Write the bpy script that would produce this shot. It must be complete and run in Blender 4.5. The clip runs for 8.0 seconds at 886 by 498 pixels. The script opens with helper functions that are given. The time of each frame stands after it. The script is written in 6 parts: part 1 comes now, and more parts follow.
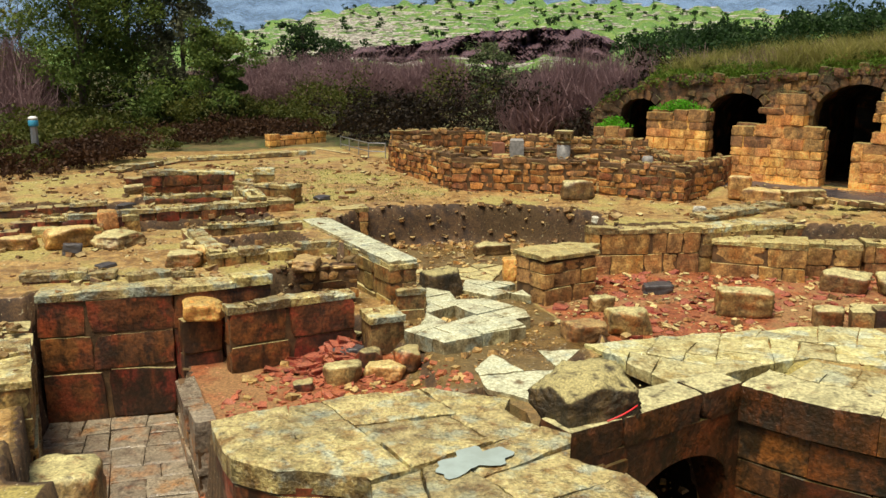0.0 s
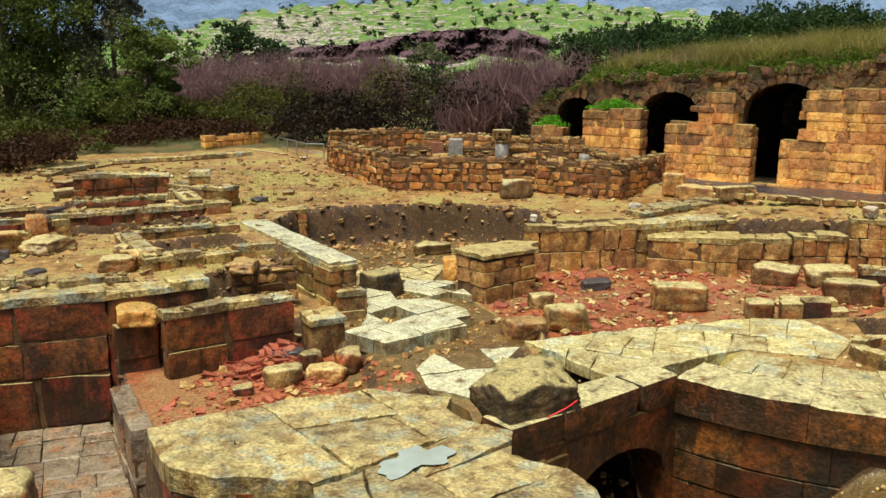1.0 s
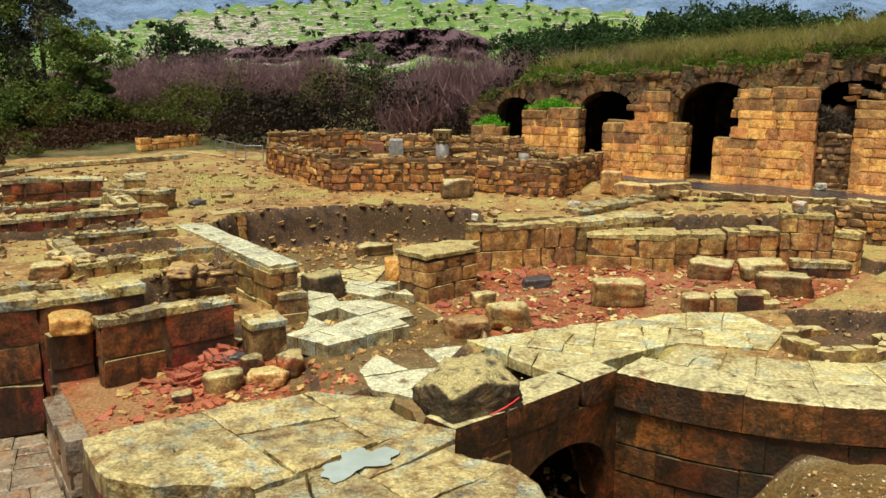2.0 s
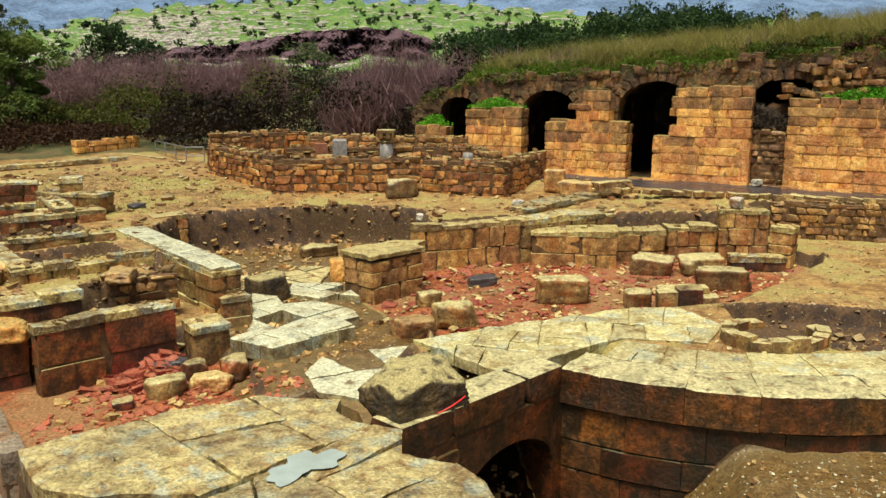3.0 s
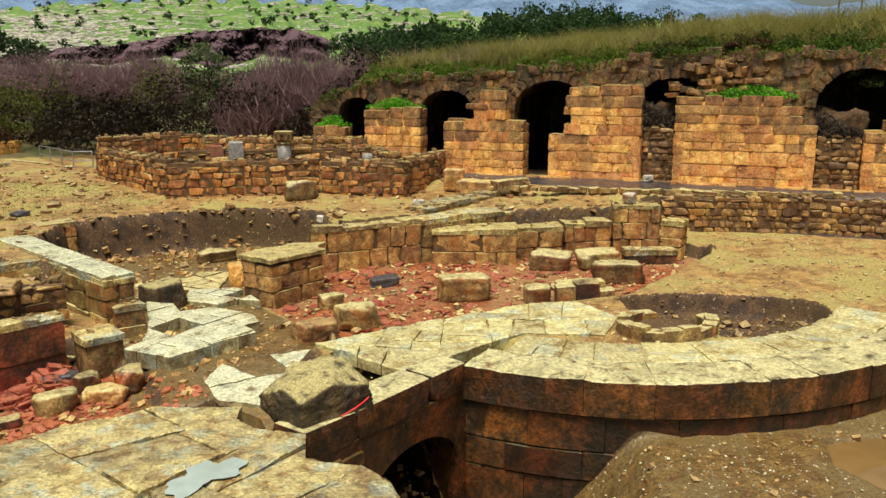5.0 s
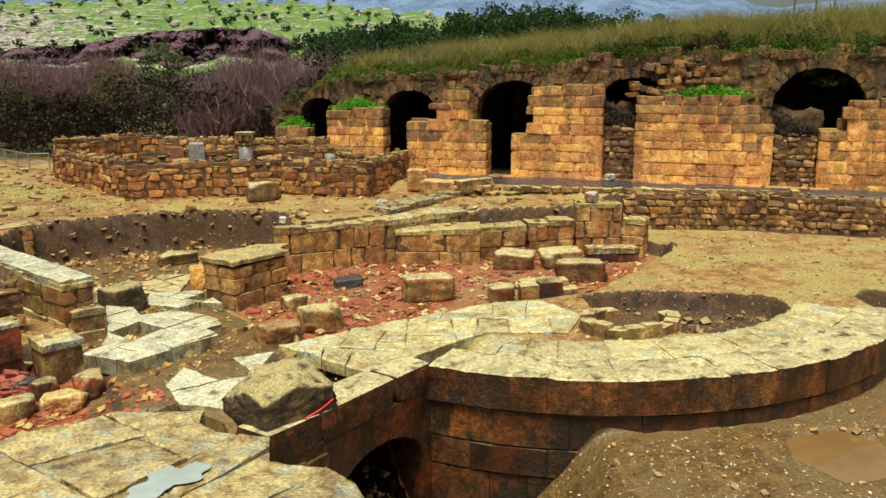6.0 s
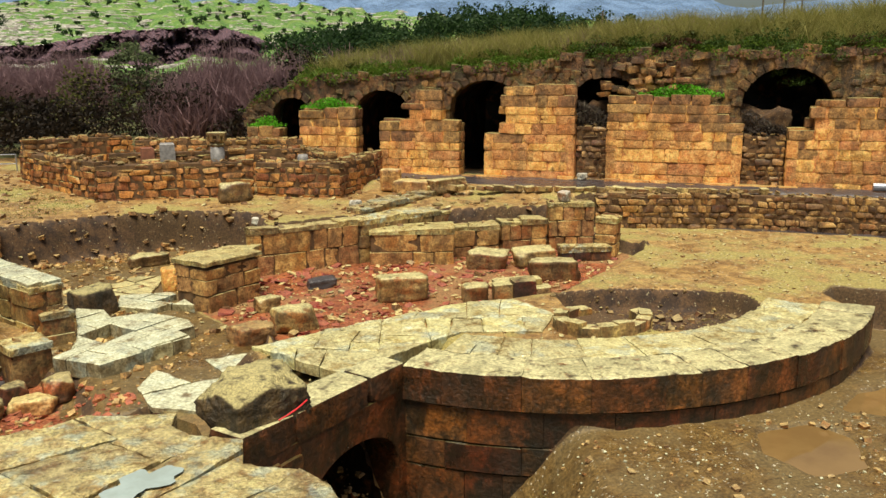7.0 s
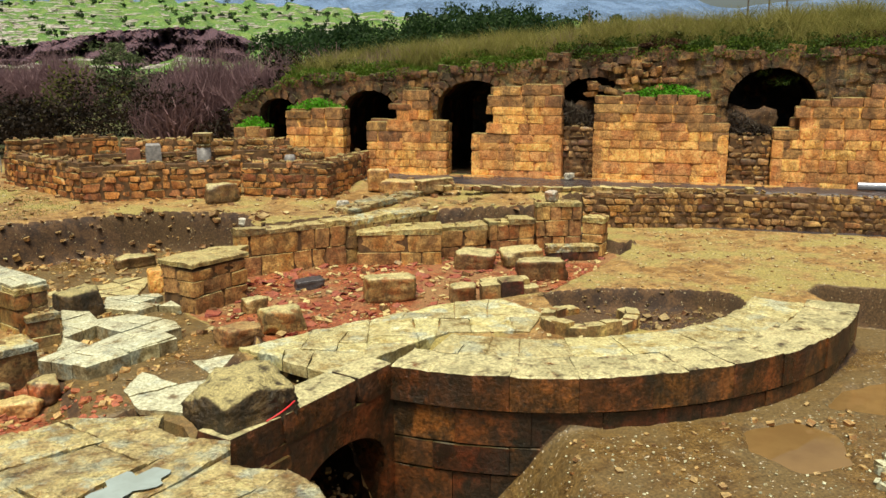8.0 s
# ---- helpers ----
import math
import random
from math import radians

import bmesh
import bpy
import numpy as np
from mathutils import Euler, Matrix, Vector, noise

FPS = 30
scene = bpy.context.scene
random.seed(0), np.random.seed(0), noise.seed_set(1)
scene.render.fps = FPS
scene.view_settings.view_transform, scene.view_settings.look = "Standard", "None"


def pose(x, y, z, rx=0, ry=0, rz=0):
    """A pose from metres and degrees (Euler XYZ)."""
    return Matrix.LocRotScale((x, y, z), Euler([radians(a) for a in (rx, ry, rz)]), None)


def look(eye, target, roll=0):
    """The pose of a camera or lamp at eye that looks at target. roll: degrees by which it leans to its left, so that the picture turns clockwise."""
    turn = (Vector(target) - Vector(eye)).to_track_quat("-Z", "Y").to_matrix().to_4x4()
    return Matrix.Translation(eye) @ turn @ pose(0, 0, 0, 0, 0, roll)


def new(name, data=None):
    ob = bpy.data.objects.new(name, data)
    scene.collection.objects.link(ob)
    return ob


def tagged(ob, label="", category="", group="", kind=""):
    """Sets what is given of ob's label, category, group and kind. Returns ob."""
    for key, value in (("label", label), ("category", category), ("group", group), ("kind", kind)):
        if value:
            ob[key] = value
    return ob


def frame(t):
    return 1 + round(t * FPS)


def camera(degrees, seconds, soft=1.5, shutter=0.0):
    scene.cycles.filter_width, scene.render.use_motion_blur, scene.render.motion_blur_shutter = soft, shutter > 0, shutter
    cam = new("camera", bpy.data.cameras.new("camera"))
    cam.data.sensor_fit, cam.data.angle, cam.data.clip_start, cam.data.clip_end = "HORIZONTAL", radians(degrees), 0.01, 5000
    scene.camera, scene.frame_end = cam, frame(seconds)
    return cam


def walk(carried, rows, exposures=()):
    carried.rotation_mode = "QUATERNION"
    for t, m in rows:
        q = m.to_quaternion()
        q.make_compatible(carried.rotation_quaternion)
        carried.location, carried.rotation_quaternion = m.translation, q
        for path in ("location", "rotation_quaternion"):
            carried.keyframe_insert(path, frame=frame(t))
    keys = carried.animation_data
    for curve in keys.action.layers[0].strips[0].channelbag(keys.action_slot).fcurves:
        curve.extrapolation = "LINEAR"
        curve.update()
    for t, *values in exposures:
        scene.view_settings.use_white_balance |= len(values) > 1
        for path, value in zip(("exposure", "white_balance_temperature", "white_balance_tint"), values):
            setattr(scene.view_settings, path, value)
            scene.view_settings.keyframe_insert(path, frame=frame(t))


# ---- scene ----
cam = camera(54.8, 8.0, soft=1.5)
EYE_Z = 5.0
# a slow turn to the right in which the eye slides about a quarter of a metre: seconds, x, y, tilt, lean, heading
PATH = ((0.0, -0.185, 0.050, 77.69, -0.34, -1.30), (0.5, -0.170, 0.050, 77.69, -0.32, -3.33), (1.0, -0.138, 0.048, 77.70, -0.26, -5.32), (1.5, -0.105, 0.040, 77.72, -0.17, -7.29),
        (3.0, -0.031, 0.020, 77.72, 0.00, -12.89), (3.5, -0.012, 0.008, 77.71, 0.03, -14.63), (4.0, 0.002, 0.000, 77.72, 0.06, -16.34), (4.5, 0.020, -0.008, 77.73, 0.09, -18.00),
        (5.0, 0.042, -0.014, 77.73, 0.14, -19.51), (6.5, 0.074, -0.030, 77.72, 0.19, -22.91), (7.0, 0.077, -0.038, 77.71, 0.19, -23.72), (7.5, 0.079, -0.043, 77.71, 0.20, -24.24),
        (8.0, 0.081, -0.045, 77.72, 0.21, -24.56))
walk(cam, [(t, pose(x, y, EYE_Z, tilt, lean, yaw)) for t, x, y, tilt, lean, yaw in PATH],
     exposures=[(0.0, 0.19, 6750, 5), (8.0, 0.19, 6750, 5)])

# ---- light: a bright overcast sky with a broad soft sun behind the camera's left ----
SUN_ELEV, SUN_AZ = radians(70), radians(215)
world = bpy.data.worlds.new("sky")
scene.world = world
world.use_nodes = True
wn, wl = world.node_tree.nodes, world.node_tree.links
sky = wn.new("ShaderNodeTexSky")
sky.sky_type, sky.sun_disc, sky.sun_elevation, sky.sun_rotation = "NISHITA", False, SUN_ELEV, SUN_AZ
sky.air_density, sky.dust_density = 1.0, 3.0
wn["Background"].inputs["Strength"].default_value = 0.066
wl.new(sky.outputs[0], wn["Background"].inputs["Color"])
sun_data = bpy.data.lights.new("sun", "SUN")
sun_data.energy, sun_data.angle, sun_data.color = 4.9, radians(28), (1.0, 0.93, 0.8)
sun = new("sun", sun_data)
sun.matrix_world = look((50 * math.sin(SUN_AZ), 50 * math.cos(SUN_AZ), 50 * math.tan(SUN_ELEV)), (0, 0, 0))


# ---- materials ----
def mix(nt, kind, fac, a, b):
    n = nt.nodes.new("ShaderNodeMix")
    n.data_type, n.blend_type = "RGBA", kind
    for socket, value in ((n.inputs[0], fac), (n.inputs[6], a), (n.inputs[7], b)):
        if isinstance(value, bpy.types.NodeSocket):
            nt.links.new(value, socket)
        else:
            socket.default_value = (*value, 1.0) if isinstance(value, tuple) else value
    return n.outputs[2]


def noise_tex(nt, scale, detail=5.0, rough=0.6, vec=None, kind="NOISE"):
    if kind == "NOISE":
        n = nt.nodes.new("ShaderNodeTexNoise")
        n.inputs["Detail"].default_value, n.inputs["Roughness"].default_value = detail, rough
        out = n.outputs[0]
    else:
        n = nt.nodes.new("ShaderNodeTexVoronoi")
        out = n.outputs["Distance"]
    n.inputs["Scale"].default_value = scale
    if vec is not None:
        nt.links.new(vec, n.inputs["Vector"])
    return out


def ramp(nt, value, lo, hi, flip=False):
    n = nt.nodes.new("ShaderNodeMapRange")
    n.interpolation_type = "SMOOTHSTEP"
    nt.links.new(value, n.inputs[0])
    n.inputs[1].default_value, n.inputs[2].default_value = lo, hi
    n.inputs[3].default_value, n.inputs[4].default_value = (1.0, 0.0) if flip else (0.0, 1.0)
    return n.outputs[0]


def times(nt, a, b):
    n = nt.nodes.new("ShaderNodeMath")
    n.operation = "MULTIPLY"
    for socket, value in zip(n.inputs, (a, b)):
        if isinstance(value, bpy.types.NodeSocket):
            nt.links.new(value, socket)
        else:
            socket.default_value = value
    return n.outputs[0]


def blank(name):
    m = bpy.data.materials.new(name)
    m.use_nodes = True
    nt = m.node_tree
    return m, nt, nt.nodes["Principled BSDF"], nt.nodes.new("ShaderNodeNewGeometry")


def bump(nt, shader, height, strength, distance):
    n = nt.nodes.new("ShaderNodeBump")
    n.inputs["Strength"].default_value, n.inputs["Distance"].default_value = strength, distance
    nt.links.new(height, n.inputs["Height"])
    nt.links.new(n.outputs[0], shader.inputs["Normal"])


def stone(name, light, dark, stain, lichen_top_tone, lichen_top_amount=0.6, stain_amount=0.5, scale=1.0, rough=(0.35, 0.8), relief=0.03, tone=(0.34, 0.12, 0.03), vary=(0.68, 1.30), spot=0.6):
    """Weathered limestone in two tones with rusty or grey patches, dark water stains, lichened upper faces with top
    light painted in.
    """
    m, nt, sh, geo = blank(name)
    pos = geo.outputs["Position"]
    info = nt.nodes.new("ShaderNodeObjectInfo")
    big, mid, fine = noise_tex(nt, 0.9 * scale, 4, 0.6, pos), noise_tex(nt, 3.2 * scale, 6, 0.6, pos), noise_tex(nt, 17 * scale, 5, 0.65, pos)
    col = mix(nt, "MIX", ramp(nt, mid, 0.34, 0.66), dark, light)
    col = mix(nt, "MIX", times(nt, ramp(nt, noise_tex(nt, 1.7 * scale, 5, 0.65, pos), 0.50, 0.62), 0.75), col, tone)
    rnd = nt.nodes.new("ShaderNodeMapRange")
    nt.links.new(info.outputs["Random"], rnd.inputs[0])
    rnd.inputs[3].default_value, rnd.inputs[4].default_value = vary
    hue = nt.nodes.new("ShaderNodeMapRange")
    nt.links.new(info.outputs["Random"], hue.inputs[0])
    hue.inputs[3].default_value, hue.inputs[4].default_value = 0.488, 0.512
    hsv = nt.nodes.new("ShaderNodeHueSaturation")
    nt.links.new(rnd.outputs[0], hsv.inputs["Value"])
    nt.links.new(hue.outputs[0], hsv.inputs["Hue"])
    nt.links.new(col, hsv.inputs["Color"])
    # lichened and bleached upper faces, overcast top light painted in as well
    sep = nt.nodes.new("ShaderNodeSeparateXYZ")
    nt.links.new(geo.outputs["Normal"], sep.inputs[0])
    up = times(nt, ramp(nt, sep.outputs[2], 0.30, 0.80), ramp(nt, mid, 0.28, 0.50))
    col = mix(nt, "MIX", times(nt, up, lichen_top_amount), hsv.outputs[0], lichen_top_tone)
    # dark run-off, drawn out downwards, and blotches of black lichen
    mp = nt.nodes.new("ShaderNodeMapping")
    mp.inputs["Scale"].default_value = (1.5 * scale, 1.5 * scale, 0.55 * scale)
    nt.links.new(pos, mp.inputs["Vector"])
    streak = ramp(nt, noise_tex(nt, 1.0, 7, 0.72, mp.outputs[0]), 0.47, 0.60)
    # stains fade on upward faces, so the sides carry painted shade
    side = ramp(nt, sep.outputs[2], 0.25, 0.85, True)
    side_shade = nt.nodes.new("ShaderNodeMapRange")
    nt.links.new(side, side_shade.inputs[0])
    side_shade.inputs[3].default_value = 0.35
    col = mix(nt, "MIX", times(nt, times(nt, streak, stain_amount), side_shade.outputs[0]), col, stain)
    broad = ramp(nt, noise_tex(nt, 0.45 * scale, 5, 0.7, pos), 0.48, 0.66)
    col = mix(nt, "MIX", times(nt, times(nt, broad, stain_amount * 0.9), side_shade.outputs[0]), col, mix(nt, "MIX", 0.35, stain, dark))
    spots = ramp(nt, noise_tex(nt, 4.0 * scale, 7, 0.7, pos), 0.55, 0.66)
    col = mix(nt, "MIX", times(nt, spots, spot), col, stain)
    col = mix(nt, "OVERLAY", 0.5, col, ramp(nt, fine, 0.25, 0.75))
    nt.links.new(col, sh.inputs["Base Color"])
    rr = nt.nodes.new("ShaderNodeMapRange")
    nt.links.new(big, rr.inputs[0])
    rr.inputs[1].default_value, rr.inputs[2].default_value = 0.38, 0.62
    rr.inputs[3].default_value, rr.inputs[4].default_value = rough
    nt.links.new(rr.outputs[0], sh.inputs["Roughness"])
    bump(nt, sh, mix(nt, "MIX", 0.25, mid, fine), 1.0, relief * 2.2)
    return m


def earth(name, a, b, c, speck, scale=1.0, rough=(0.4, 0.9), relief=0.03, speck_at=0.66):
    m, nt, sh, geo = blank(name)
    pos = geo.outputs["Position"]
    big, mid, fine = noise_tex(nt, 0.35 * scale, 5, 0.65, pos), noise_tex(nt, 2.4 * scale, 7, 0.7, pos), noise_tex(nt, 16 * scale, 5, 0.7, pos)
    col = mix(nt, "MIX", ramp(nt, mid, 0.38, 0.62), a, b)
    col = mix(nt, "MIX", ramp(nt, big, 0.46, 0.60), col, c)
    col = mix(nt, "MIX", ramp(nt, noise_tex(nt, 11 * scale, 3, 0.6, pos), speck_at, speck_at + 0.04), col, speck)
    col = mix(nt, "OVERLAY", 0.6, col, ramp(nt, fine, 0.25, 0.75))
    nt.links.new(col, sh.inputs["Base Color"])
    rr = nt.nodes.new("ShaderNodeMapRange")
    nt.links.new(big, rr.inputs[0])
    rr.inputs[1].default_value, rr.inputs[2].default_value = 0.40, 0.60
    rr.inputs[3].default_value, rr.inputs[4].default_value = rough
    nt.links.new(rr.outputs[0], sh.inputs["Roughness"])
    bump(nt, sh, mix(nt, "MIX", 0.5, mid, fine), 0.9, relief)
    return m


def plain(name, a, b, scale=3.0, rough=0.6, metal=0.0, relief=0.01):
    m, nt, sh, geo = blank(name)
    pos = geo.outputs["Position"]
    n = noise_tex(nt, scale, 5, 0.65, pos)
    nt.links.new(mix(nt, "MIX", ramp(nt, n, 0.35, 0.65), a, b), sh.inputs["Base Color"])
    sh.inputs["Roughness"].default_value, sh.inputs["Metallic"].default_value = rough, metal
    bump(nt, sh, noise_tex(nt, scale * 6, 4, 0.6, pos), 0.6, relief)
    return m


def leafy(name, a, b, rough=0.6, glow_through=0.4):
    """Leaves and stems, a little translucent; each small piece takes its own tone."""
    m, nt, sh, geo = blank(name)
    col = mix(nt, "MIX", geo.outputs["Random Per Island"], a, b)
    patch = ramp(nt, noise_tex(nt, 0.4, 3, 0.6, geo.outputs["Position"]), 0.35, 0.65)
    dim = tuple(0.55 * v for v in a)
    col = mix(nt, "MIX", times(nt, patch, 0.5), col, dim)
    nt.links.new(col, sh.inputs["Base Color"])
    sh.inputs["Roughness"].default_value = rough
    sh.inputs["Specular IOR Level"].default_value = 0.2
    thin = nt.nodes.new("ShaderNodeBsdfTranslucent")
    nt.links.new(col, thin.inputs["Color"])
    both = nt.nodes.new("ShaderNodeMixShader")
    both.inputs[0].default_value = glow_through
    nt.links.new(sh.outputs[0], both.inputs[1])
    nt.links.new(thin.outputs[0], both.inputs[2])
    nt.links.new(both.outputs[0], nt.nodes["Material Output"].inputs["Surface"])
    return m


